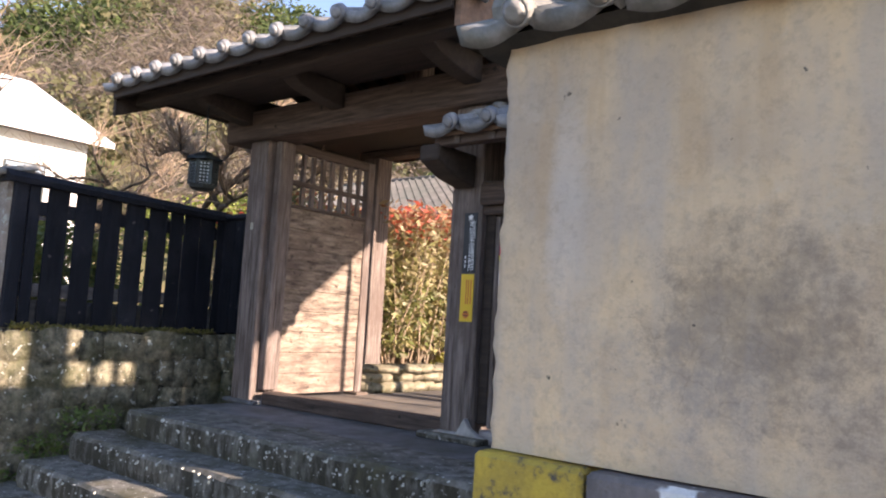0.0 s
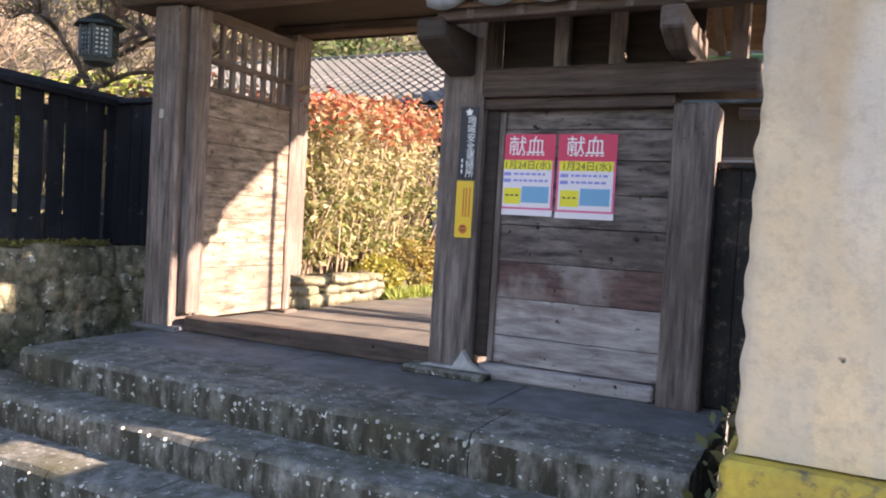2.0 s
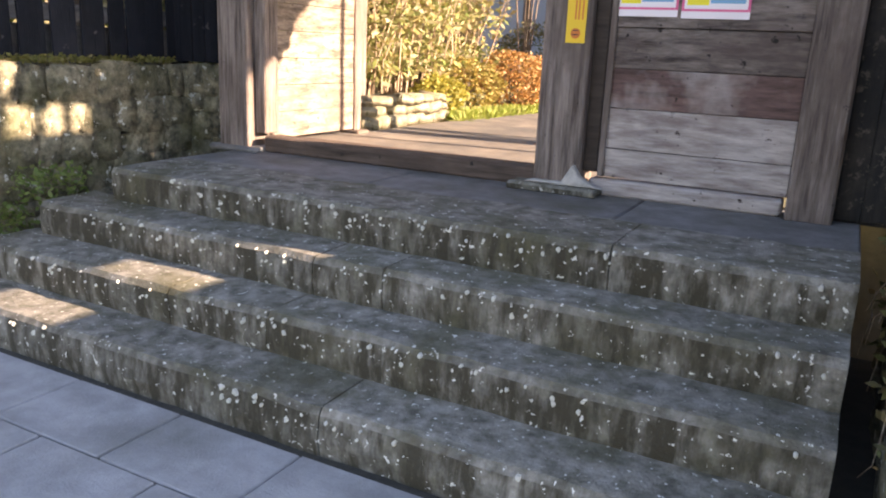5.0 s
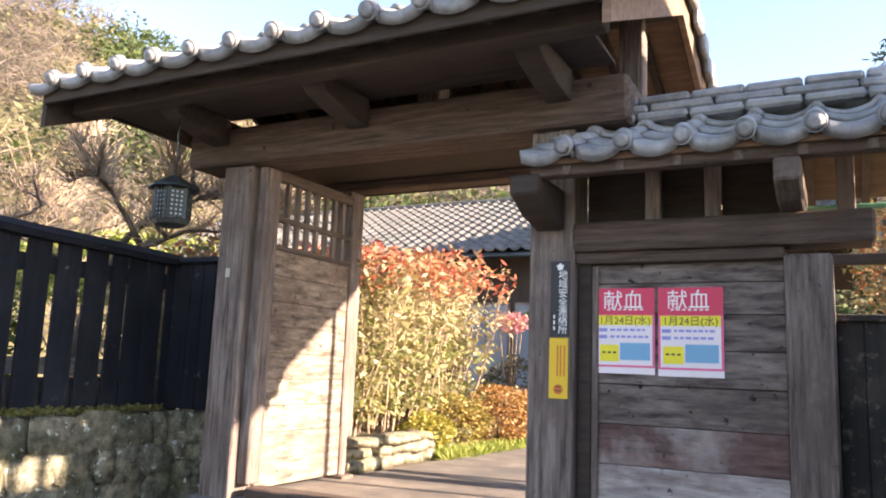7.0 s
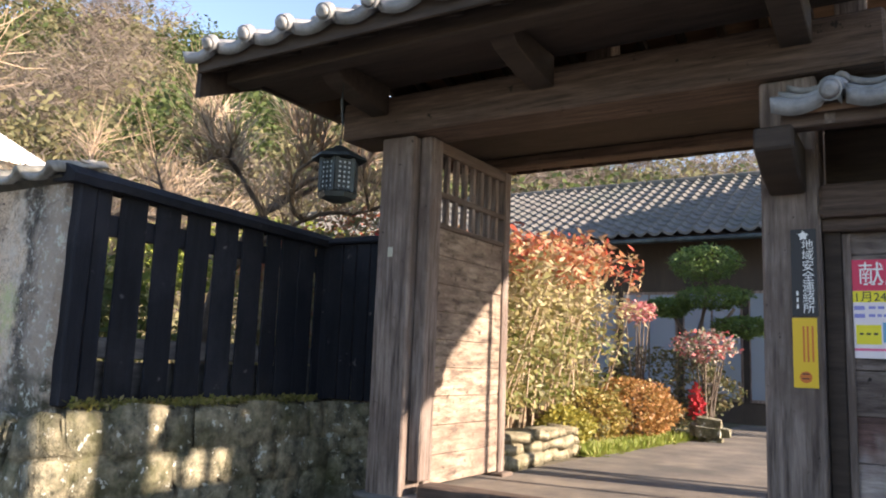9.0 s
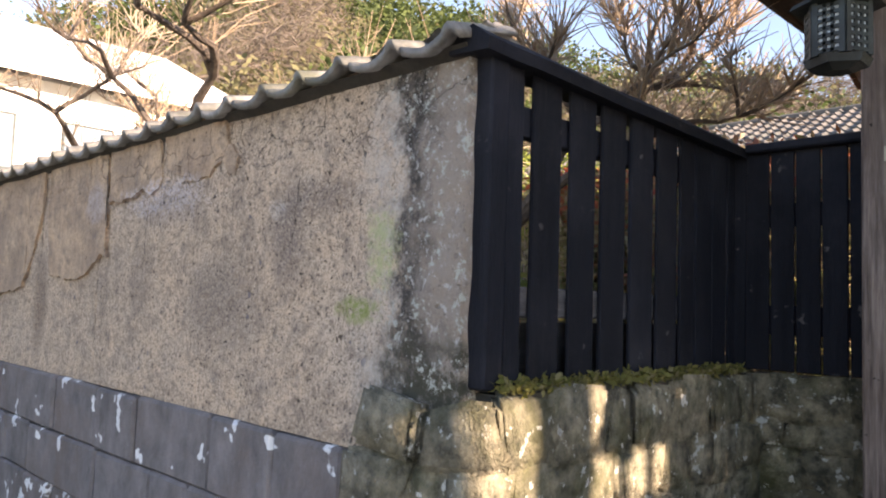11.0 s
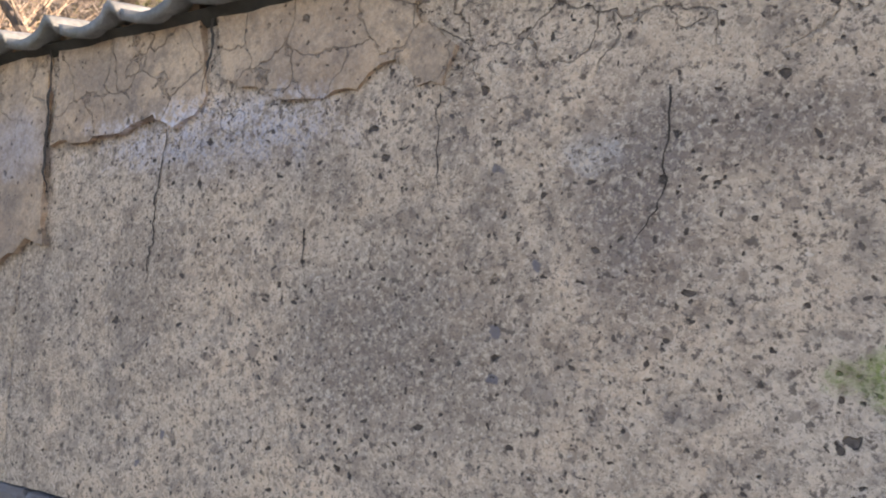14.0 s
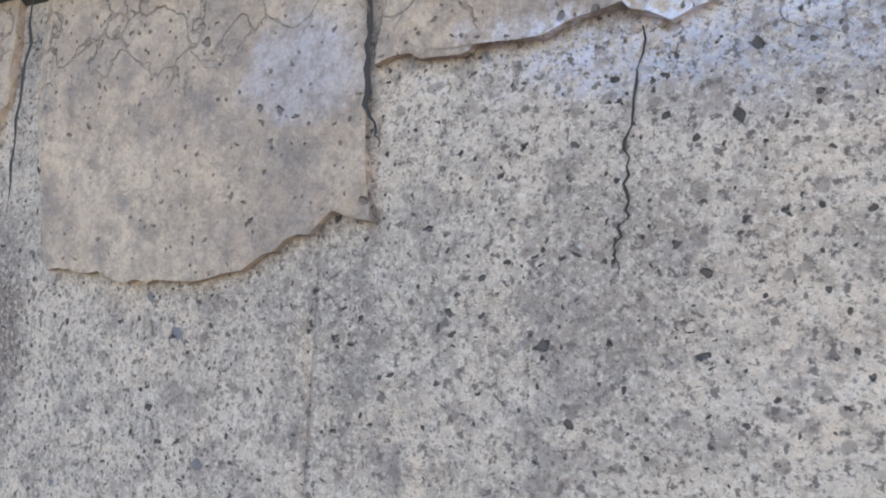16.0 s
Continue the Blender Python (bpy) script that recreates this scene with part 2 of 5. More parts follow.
def leaves(points, size, seed, droop=0.0, aspect=0.5):
    """Small folded leaves at the points, each its own island."""
    rng = np.random.default_rng(seed)
    vs, fs = [], []
    for p in points:
        s = size * rng.uniform(0.6, 1.4)
        a, t = rng.uniform(0, 2 * math.pi), rng.uniform(-0.9, 0.9) - droop
        d = np.array([math.cos(a) * math.cos(t), math.sin(a) * math.cos(t), math.sin(t)])
        w = np.cross(d, rng.normal(size=3))
        w /= np.linalg.norm(w) + 1e-9
        w *= s * aspect * 0.5
        o = np.array(p)
        b = len(vs)
        vs += [o, o + d * s * 0.5 + w, o + d * s, o + d * s * 0.5 - w]
        fs.append((b, b + 1, b + 2, b + 3))
    return vs, fs


def cloud(rng, n, centre, radii, shell=0.0):
    """n points in an ellipsoid with a lumpy outline; shell 1 puts all near its skin."""
    d = rng.normal(size=(n, 3))
    d /= np.linalg.norm(d, axis=1)[:, None]
    r = rng.uniform(shell ** 3, 1, n) ** (1 / 3)
    lump = np.array([1 + 0.22 * noise.noise(Vector(v * 2.2) + Vector(centre)) for v in d])
    return np.array(centre) + d * (r * lump)[:, None] * np.array(radii)


# ---- ground, street, steps ----
ground = raw("ground", [(-400, -400, -0.05), (400, -400, -0.05), (400, 400, -0.05), (-400, 400, -0.05)], [(0, 1, 2, 3)], EARTH)
tagged(ground, "brown earth ground under the street", "ground", kind="structure")
pavement = box("pavement", -16, 6, -4.5, 2.6, -0.06, -0.012, MORTAR, bevel=0)
tagged(pavement, "grey flagstone street paving", "pavement", kind="structure")
garden_ground = box("ground", -16, 3, 4.3, 24, -0.04, 0.76, EARTH, bevel=0)
tagged(garden_ground, "raised garden ground inside the gate", "ground", kind="structure")
bank_ground = box("ground", -30, -6.2, 2.5, 4.3, -0.04, 1.0, EARTH, bevel=0)
tagged(bank_ground, "raised earth behind the mud wall", "ground", kind="structure")

STEPS = [(-5.9, 2.18, 0.185), (-5.72, 2.47, 0.37), (-5.58, 2.75, 0.555), (-5.32, 3.02, 0.74)]
stone_steps = thing("stone_steps", "four worn mossy stone steps up to the gate", "steps", kind="structure")
for x0, y0, z in STEPS:
    cuts = [x0] + sorted(random.uniform(x0 + 0.5, -1.7) for _ in range(2)) + [-1.6]
    if z == 0.74:
        cuts = [x0, -2.47, -1.6]
    if z == 0.185:
        cuts = [x0, -3.25, -1.6]
    for a, b in zip(cuts, cuts[1:]):
        bm = bmesh.new()
        back = y0 + (0.36 if z < 0.7 else 0.5)
        n = max(3, int((b - a) / 0.09))
        rows = []
        # profile from the foot of the riser over the nosing to the back of the tread
        prof = [(0.012, z - 0.2), (0.0, z - 0.12), (0.004, z - 0.03), (0.022, z - 0.004), (0.05, z), (back - y0, z + 0.004)]
        for i in range(n + 1):
            x = a + 0.003 + (b - a - 0.006) * i / n
            row = []
            for dy, zz in prof:
                w = 0.011 * noise.noise(Vector((x * 5, dy * 9 + y0 * 3, zz * 9)))
                row.append(bm.verts.new((x, y0 + dy + w, zz + w * 0.6)))
            rows.append(row)
        for r0, r1 in zip(rows, rows[1:]):
            for j in range(len(prof) - 1):
                bm.faces.new((r0[j], r1[j], r1[j + 1], r0[j + 1]))
        for row, flip in ((rows[0], False), (rows[-1], True)):
            low = bm.verts.new((row[-1].co.x, row[-1].co.y, z - 0.2))
            bm.faces.new(row + [low])
        bmesh.ops.recalc_face_normals(bm, faces=bm.faces)
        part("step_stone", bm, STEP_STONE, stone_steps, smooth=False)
# pale lichen in dabs along the nosings
LICHEN = material("pale_lichen", (0.62, 0.62, 0.57), (0.45, 0.45, 0.40), None, 30, rough=0.95, bump=0.4)
vs, fs = [], []
for x0, y0, z in STEPS:
    for i in range(60):
        x, r = random.uniform(x0 + 0.3, -1.65), random.uniform(0.003, 0.0095)
        if noise.noise(Vector((x * 1.5, y0 * 4, 0.3))) < -0.15:
            continue
        zc, b = z - random.uniform(0.02, 0.085), len(vs)
        shape = [(random.uniform(0.7, 1.2) * r, k * math.pi / 4) for k in range(8)]
        vs.append((x, y0 - 0.009, zc))
        vs += [(x + q * math.cos(a), y0 - 0.005, zc + 1.25 * q * math.sin(a)) for q, a in shape]
        vs += [(x + 1.1 * q * math.cos(a), y0 + 0.012, zc + 1.35 * q * math.sin(a)) for q, a in shape]
        for k in range(8):
            k2 = (k + 1) % 8
            fs += [(b, b + 1 + k2, b + 1 + k), (b + 1 + k, b + 1 + k2, b + 9 + k2, b + 9 + k)]
tagged(raw("lichen", vs, fs, LICHEN, stone_steps, label="pale lichen dabs on the step edges"), kind="stuff")
platform = thing("platform", "dark stone landing before the gate sill", "landing", kind="structure")
for a, b in ((-5.32, -3.95), (-3.95, -2.6), (-2.6, -1.6)):
    box("slab", a + 0.003, b - 0.003, 3.5, 4.32, 0.5, 0.745, PLATFORM, platform, 0.008)
box("core", -5.6, -1.62, 2.9, 4.3, 0, 0.53, MORTAR, platform, 0)
box("core", -5.75, -1.62, 2.55, 2.95, 0, 0.34, MORTAR, platform, 0)

# ---- roof tiles ----
TW, TL = 0.285, 0.25


def tile_mesh(cap):
    """A curved pan tile with a raised roll along one side; an eave tile ends in a lip and a round boss."""
    bm = bmesh.new()
    n = 14
    def height(u):
        if u < 0.72:
            return -0.024 * math.sin(math.pi * u / 0.72)
        return 0.032 * math.sin(math.pi * (u - 0.72) / 0.28)
    top, low = [], []
    for y, drop in ((0.0, 0.0), (TL + 0.05, 0.0)):
        top.append([bm.verts.new((TW * i / n, y, height(i / n) + (0.02 if y == 0 else 0.0))) for i in range(n + 1)])
        low.append([bm.verts.new((TW * i / n, y, height(i / n) - (0.045 if cap and y == 0 else 0.012))) for i in range(n + 1)])
    for i in range(n):
        bm.faces.new((top[0][i], top[0][i + 1], top[1][i + 1], top[1][i]))
        bm.faces.new((low[0][i], low[1][i], low[1][i + 1], low[0][i + 1]))
        bm.faces.new((top[0][i], low[0][i], low[0][i + 1], top[0][i + 1]))
    for k in (0, n):
        bm.faces.new((top[0][k], top[1][k], low[1][k], low[0][k]))
    if cap:
        bmesh.ops.create_cone(bm, segments=14, radius1=0.052, radius2=0.047, depth=0.05, cap_ends=True, matrix=pose(TW * 0.86, -0.008, 0.022, 90))
        bmesh.ops.create_cone(bm, segments=14, radius1=0.044, radius2=0.02, depth=0.016, cap_ends=True, matrix=pose(TW * 0.86, -0.04, 0.022, 90))
    bmesh.ops.recalc_face_normals(bm, faces=bm.faces)
    me = bpy.data.meshes.new("tile")
    bm.to_mesh(me)
    bm.free()
    for q in me.polygons:
        q.use_smooth = len(q.vertices) == 4
    return me


TILE_PLAIN, TILE_EAVE = tile_mesh(False), tile_mesh(True)
for me in (TILE_PLAIN, TILE_EAVE):
    me.materials.append(TILE)
TILE_OLD, TILE_OLD_EAVE = TILE_PLAIN.copy(), TILE_EAVE.copy()
for me in (TILE_OLD, TILE_OLD_EAVE):
    me.materials.clear()
    me.materials.append(OLD_TILE)


def tile_slope(parent, x0, x1, y_eave, z_eave, y_top, z_top, plain_me, eave_me, loose=0.004):
    """Rows of tiles from the eave up, all over one slope that runs along x."""
    run = math.hypot(y_top - y_eave, z_top - z_eave)
    pitch = math.degrees(math.atan2(z_top - z_eave, abs(y_top - y_eave)))
    face = 0 if y_top > y_eave else 180
    rows, cols = max(1, round(run / TL)), max(1, round((x1 - x0) / TW))
    for r in range(rows):
        f = r / rows
        for c in range(cols):
            x = x0 + (x1 - x0) * c / cols
            if face:
                x += TW
            ob = new("tile", eave_me if r == 0 else plain_me)
            ob.parent = parent
            m = pose(x + random.uniform(-loose, loose), y_eave + (y_top - y_eave) * f, z_eave + (z_top - z_eave) * f + random.uniform(0, loose), 0, 0, face + random.uniform(-1, 1)) @ pose(0, 0, 0, pitch - 2)
            ob.matrix_basis = m @ Matrix.Diagonal(((x1 - x0) / cols / TW, 1, 1, 1))


# ---- main gate ----
gate = thing("gate", "weathered timber gate with a tiled roof over stone steps", "gate")
box("post", -5.47, -5.22, 4.03, 4.28, 0.74, 2.97, WOOD_Z, gate, 0.012, 0.003)
box("post", -3.20, -2.95, 4.03, 4.28, 0.74, 2.97, WOOD_Z, gate, 0.012, 0.003)
box("jamb", -5.216, -5.13, 4.10, 4.24, 0.86, 2.968, WOOD_Z, gate, 0.008)
box("jamb", -2.946, -2.87, 4.09, 4.24, 0.86, 2.236, DARK_WOOD, gate, 0.006)
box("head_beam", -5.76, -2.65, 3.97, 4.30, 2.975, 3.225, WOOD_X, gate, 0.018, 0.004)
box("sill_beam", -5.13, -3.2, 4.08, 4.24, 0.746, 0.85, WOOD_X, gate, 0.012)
box("foot_stone", -5.53, -5.12, 3.98, 4.34, 0.74, 0.775, PLATFORM, gate, 0.012)
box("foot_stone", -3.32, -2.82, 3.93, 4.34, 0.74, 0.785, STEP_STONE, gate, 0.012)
prism("cement_fillet", [(-3.24, 0.785), (-3.195, 0.80), (-3.03, 0.80), (-2.97, 0.90), (-2.93, 0.84), (-2.86, 0.80), (-2.8, 0.787)], "y", 3.985, 4.032, material("pale_cement", (0.55, 0.53, 0.51), (0.36, 0.35, 0.33), None, 12, bump=0.8), gate, "pale cement packing at the post foot", 0.006)
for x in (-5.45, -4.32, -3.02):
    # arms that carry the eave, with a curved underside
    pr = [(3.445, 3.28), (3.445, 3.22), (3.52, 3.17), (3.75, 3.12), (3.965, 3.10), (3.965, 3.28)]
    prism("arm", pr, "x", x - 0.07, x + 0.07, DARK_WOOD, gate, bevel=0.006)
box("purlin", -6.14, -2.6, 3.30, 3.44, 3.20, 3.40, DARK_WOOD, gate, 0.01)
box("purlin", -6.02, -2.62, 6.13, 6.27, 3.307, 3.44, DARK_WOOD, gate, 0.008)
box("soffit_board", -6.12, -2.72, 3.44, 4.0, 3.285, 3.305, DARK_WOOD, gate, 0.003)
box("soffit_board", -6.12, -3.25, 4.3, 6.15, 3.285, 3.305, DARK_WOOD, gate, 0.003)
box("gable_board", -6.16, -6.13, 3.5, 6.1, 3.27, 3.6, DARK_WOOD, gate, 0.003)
box("rear_post", -5.80, -5.58, 5.75, 5.97, 0.74, 3.20, WOOD_Z, gate, 0.01)
box("rear_post", -3.12, -2.92, 5.75, 5.97, 0.74, 3.20, WOOD_Z, gate, 0.01)
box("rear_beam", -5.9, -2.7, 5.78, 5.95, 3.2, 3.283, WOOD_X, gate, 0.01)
box("ridge_beam", -6.05, -2.6, 4.8, 4.98, 3.95, 4.1, DARK_WOOD, gate, 0.01)
box("king_post", -4.4, -4.22, 4.8, 4.98, 3.3, 3.95, WOOD_Z, gate, 0.01)
box("king_post", -2.92, -2.76, 4.83, 4.95, 3.3, 3.95, WOOD_Z, gate, 0.01)
E0, E1, R = (3.14, 3.325), (6.64, 3.47), (4.89, 4.16)
for (ye, ze), nm in ((E0, 1), (E1, -1)):
    prism("roof_deck", [(ye, ze), R, (R[0], R[1] - 0.04), (ye, ze - 0.035)], "x", -6.2, -2.52, SOFFIT, gate)
    for i in range(14):
        x = -6.1 + i * 0.272
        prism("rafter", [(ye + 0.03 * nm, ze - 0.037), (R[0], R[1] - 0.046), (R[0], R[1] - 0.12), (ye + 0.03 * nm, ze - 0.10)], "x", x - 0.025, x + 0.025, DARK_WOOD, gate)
    for x in (-6.22, -2.54):
        prism("bargeboard", [(ye + 0.02 * nm, ze - 0.005), (R[0], R[1] - 0.01), (R[0], R[1] - (0.23 if x > -4 else 0.35)), (ye + 0.02 * nm, ze - (0.20 if x > -4 else 0.24))], "x", x - 0.02, x + 0.02, SOFFIT if x > -4 else DARK_WOOD, gate, "weathered brown bargeboard")
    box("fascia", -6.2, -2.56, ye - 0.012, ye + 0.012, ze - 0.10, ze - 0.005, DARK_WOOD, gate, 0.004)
    tile_slope(gate, -6.27, -2.47, ye - 0.07 * nm, ze + 0.005, R[0], R[1] + 0.03, TILE_PLAIN, TILE_EAVE)
for i in range(8):
    f = i / 8
    for (ye, ze) in (E0, E1):
        y, z = ye + (R[0] - ye) * (f + 0.06), ze + (R[1] - ze) * (f + 0.06)
        box("verge_tile", -2.50, -2.455, y - 0.1, y + 0.1, z - 0.07, z + 0.06, TILE, gate, 0.012, 0.006)
for k in range(3):
    for i in range(13):
        x = -6.2 + i * 0.284
        box("ridge_tile", x, x + 0.28, R[0] - 0.13 + 0.03 * k, R[0] + 0.13 - 0.03 * k, R[1] + 0.03 + 0.05 * k, R[1] + 0.077 + 0.05 * k, TILE, gate, 0.01)

# the open leaf of the gate
gate_leaf = thing("gate_leaf", "open plank gate leaf with a barred top", "gate leaf")
LX = -5.2
for i in range(9):
    z0, z1 = 0.81 + i * 0.18, 0.81 + (i + 1) * 0.18 - 0.003
    box("plank", LX - 0.035, LX - 0.008 + random.uniform(-0.002, 0.003), 4.26, 5.30, z0, z1, LEAF_Y, gate_leaf, 0.003, 0.001)
for y0, y1 in ((4.245, 4.30), (5.22, 5.31)):
    box("stile", LX - 0.05, LX + 0.012, y0, y1, 0.8, 3.0, WOOD_Z, gate_leaf, 0.006)
for z0, z1 in ((2.43, 2.46), (2.63, 2.67), (2.92, 3.0)):
    box("rail", LX - 0.045, LX + 0.006, 4.30, 5.22, z0, z1, WOOD_Y, gate_leaf, 0.005)
for i in range(7):
    y = 4.43 + i * 0.115
    box("bar", LX - 0.035, LX - 0.003, y - 0.021, y + 0.021, 2.46, 2.92, WOOD_Z, gate_leaf, 0.004)
box("ledge", LX - 0.06, LX - 0.035, 4.3, 5.22, 1.1, 1.25, WOOD_Y, gate_leaf, 0.005)
box("ledge", LX - 0.06, LX - 0.035, 4.3, 5.22, 2.0, 2.15, WOOD_Y, gate_leaf, 0.005)
box("foot_block", LX - 0.12, LX + 0.06, 5.2, 5.36, 0.755, 0.80, WOOD_Y, gate_leaf, 0.008)

# ---- wicket beside the gate ----
wicket = thing("wicket_gate", "small tiled side gate with a plank door", "side gate")
box("post", -1.93, -1.725, 4.03, 4.26, 0.74, 2.238, WOOD_Z, wicket, 0.012, 0.003)
box("lintel", -2.948, -1.55, 4.0, 4.26, 2.285, 2.435, WOOD_X, wicket, 0.014, 0.003)
box("rail", -2.948, -1.93, 4.05, 4.25, 2.225, 2.283, WOOD_X, wicket, 0.006)
box("sill_board", -2.9, -1.95, 4.06, 4.22, 0.746, 0.83, DOOR_PALE, wicket, 0.012, 0.004)
door = box("plank_door", -2.872, -1.932, 4.14, 4.17, 0.835, 2.22, DARK_WOOD, wicket, 0.002)
zs = [0.835, 0.99, 1.2, 1.4, 1.6, 1.78, 1.96, 2.12, 2.222]
for z0, z1 in zip(zs, zs[1:]):
    box("plank", -2.868, -1.936, 4.112 + random.uniform(-0.004, 0.004), 4.139, z0 + 0.002, z1 - 0.002, DOOR_PALE if z0 < 1.1 else DOOR_RED if z0 < 1.25 else DOOR_X, door, 0.003, 0.0015)
box("stile", -2.868, -2.835, 4.095, 4.108, 0.84, 2.215, WOOD_Z, door, 0.003)
# bracket under the small eave beside the main post
prism("bracket", [(3.62, 2.62), (3.62, 2.52), (3.8, 2.44), (4.02, 2.40), (4.02, 2.62)], "x", -3.16, -3.0, DARK_WOOD, wicket, bevel=0.01)
prism("bracket", [(3.62, 2.60), (3.62, 2.5), (3.8, 2.44), (4.3, 2.44), (4.3, 2.60)], "x", -1.94, -1.83, WOOD_Y, wicket, bevel=0.01)
box("purlin", -3.05, -1.25, 3.63, 3.72, 2.603, 2.685, WOOD_X, wicket, 0.008)
box("purlin", -2.94, -1.25, 4.12, 4.24, 2.74, 2.84, DARK_WOOD, wicket, 0.008)
for a, b in ((-2.6, -2.52), (-2.3, -2.22), (-1.7, -1.62)):
    box("strut", a, b, 4.14, 4.2, 2.437, 2.74, WOOD_Z, wicket, 0.004)
box("back_board", -2.94, -1.84, 4.25, 4.27, 2.437, 2.8, DARK_WOOD, wicket, 0.003)
WE, WR = (3.60, 2.68), (4.2, 2.96)
for (ye, ze), nm in ((WE, 1), ((4.8, 2.68), -1)):
    prism("roof_deck", [(ye, ze), WR, (WR[0], WR[1] - 0.03), (ye, ze - 0.03)], "x", -2.93 if nm < 0 else -3.02, -1.25, SOFFIT, wicket)
    tile_slope(wicket, -3.07 if nm > 0 else -2.93, -1.2, ye - 0.05 * nm, ze + 0.015, WR[0], WR[1] + 0.035, TILE_PLAIN, TILE_EAVE, 0.008)
    for i in range(7):
        x = -2.86 + i * 0.26
        prism("rafter", [(ye + 0.02 * nm, ze - 0.032), (WR[0], WR[1] - 0.034), (WR[0], WR[1] - 0.08), (ye + 0.02 * nm, ze - 0.078)], "x", x - 0.02, x + 0.02, WOOD_Y, wicket)
bm = bmesh.new()
bmesh.ops.create_cone(bm, segments=10, radius1=0.016, radius2=0.014, depth=0.75, cap_ends=True, matrix=pose(-1.46, 4.3, 2.5, 0, 90, 0))
part("bamboo_pole", bm, plain("green_bamboo", (0.16, 0.36, 0.22), 0.4), wicket, "green bamboo pole behind the lintel")
for k in range(3):
    x = -2.9
    while x < -1.5:
        w = 0.27 + (0.06 if k == 1 else 0)
        box("ridge_tile", x, min(x + w, -1.46) - 0.006, WR[0] - 0.13 + 0.03 * k, WR[0] + 0.13 - 0.03 * k, WR[1] + 0.02 + 0.055 * k, WR[1] + 0.07 + 0.055 * k, TILE, wicket, 0.014, 0.004)
        x += w
for dz, r in ((0.05, 0.055), (0.13, 0.05)):
    bm = bmesh.new()
    bmesh.ops.create_cone(bm, segments=14, radius1=r * 1.5, radius2=r * 1.5, depth=0.12, cap_ends=True, matrix=pose(-1.43, WR[0], WR[1] + dz, 0, 90, 0))
    part("ridge_end_tile", bm, TILE, wicket)

# ---- black board fence beside the wicket ----
dark_fence = thing("board_fence", "worn black board fence beside the side gate", "fence")
for i in range(6):
    x = -1.72 + i * 0.11
    box("board", x, x + 0.107, 4.15, 4.172, 0.76, 1.93, WORN_BLACK, dark_fence, 0.003, 0.001)
box("backing", -1.73, -1.05, 4.174, 4.19, 0.74, 1.93, WORN_BLACK, dark_fence, 0)
box("cap_rail", -1.72, -1.05, 4.12, 4.2, 1.93, 1.965, WORN_BLACK, dark_fence, 0.006)

# ---- slatted fence on the open side ----
left_fence = thing("slat_fence", "black tarred slat fence on a rubble wall", "fence")


def cap_z(y):
    """Underside of the cap rail, which falls towards the gate."""
    return 2.395 - 0.028 * (y - 2.4)


GAPS = [(2.63, 0.06), (2.855, 0.055), (3.07, 0.048), (3.285, 0.042), (3.5, 0.038), (3.71, 0.034), (3.86, 0.012), (4.03, 0.012), (4.2, 0.025)]
edge = 2.515
for gy, gw in GAPS + [(4.3, 0.0)]:
    y1 = gy - gw / 2
    bm = bmesh.new()
    lean = random.uniform(-0.008, 0.008)
    z0 = 1.305 + random.uniform(-0.03, 0.012)
    block(bm, -6.135, -6.117 + random.uniform(-0.003, 0.003), edge, y1, z0, cap_z(gy) - 0.003, 0.004, 0.0015)
    for v in bm.verts:
        if v.co.z < 1.8:
            v.co.y += lean
            v.co.z += 0.02 * noise.noise(Vector((v.co.y * 20, 0.5, 0)))
    part("board", bm, BLACK_WOOD, left_fence)
    edge = gy + gw / 2
box("rail", -6.185, -6.14, 2.5, 4.3, 2.15, 2.26, BLACK_WOOD, left_fence, 0.005)
box("rail", -6.185, -6.14, 2.5, 4.3, 1.52, 1.625, GREY_RAIL, left_fence, 0.006, 0.003, "grey weathered lower rail")
box("backing_board", -6.21, -6.19, 2.5, 4.3, 1.29, 1.5, GREY_RAIL, left_fence, 0.004)
box("corner_post", -6.2, -6.1, 2.41, 2.505, 1.28, 2.40, BLACK_WOOD, left_fence, 0.008, 0.003)
bm = bmesh.new()
prof = [(-6.235, -0.01), (-6.06, -0.02), (-6.055, 0.022), (-6.13, 0.075), (-6.235, 0.045)]
rows = []
for i in range(15):
    y = 2.34 + 2.02 * i / 14
    wob = 0.006 * noise.noise(Vector((y * 3, 1.0, 0)))
    rows.append([bm.verts.new((x + wob, y, cap_z(y) + dz + wob + 0.004 * noise.noise(Vector((x * 30, y * 9, 0))))) for x, dz in prof])
for r0, r1 in zip(rows, rows[1:]):
    for k in range(5):
        bm.faces.new((r0[k], r0[(k + 1) % 5], r1[(k + 1) % 5], r1[k]))
bm.faces.new(rows[0])
bm.faces.new(rows[-1])
bmesh.ops.recalc_face_normals(bm, faces=bm.faces)
part("cap_rail", bm, BLACK_WOOD, left_fence)
box("corner_post", -6.125, -6.065, 4.285, 4.36, 1.28, 2.34, BLACK_WOOD, left_fence, 0.005)
side_fence = thing("slat_fence", "short black slat fence against the gate post", "fence")
for i in range(5):
    x = -6.06 + i * 0.118
    box("board", x, x + 0.108, 4.28, 4.30, 1.29, 2.34, BLACK_WOOD, side_fence, 0.003, 0.0015)
box("rail", -6.06, -5.475, 4.305, 4.35, 1.98, 2.09, BLACK_WOOD, side_fence, 0.004)
box("rail", -6.06, -5.475, 4.305, 4.35, 1.46, 1.6, BLACK_WOOD, side_fence, 0.004)
box("cap_rail", -6.05, -5.475, 4.23, 4.37, 2.343, 2.385, BLACK_WOOD, side_fence, 0.008)

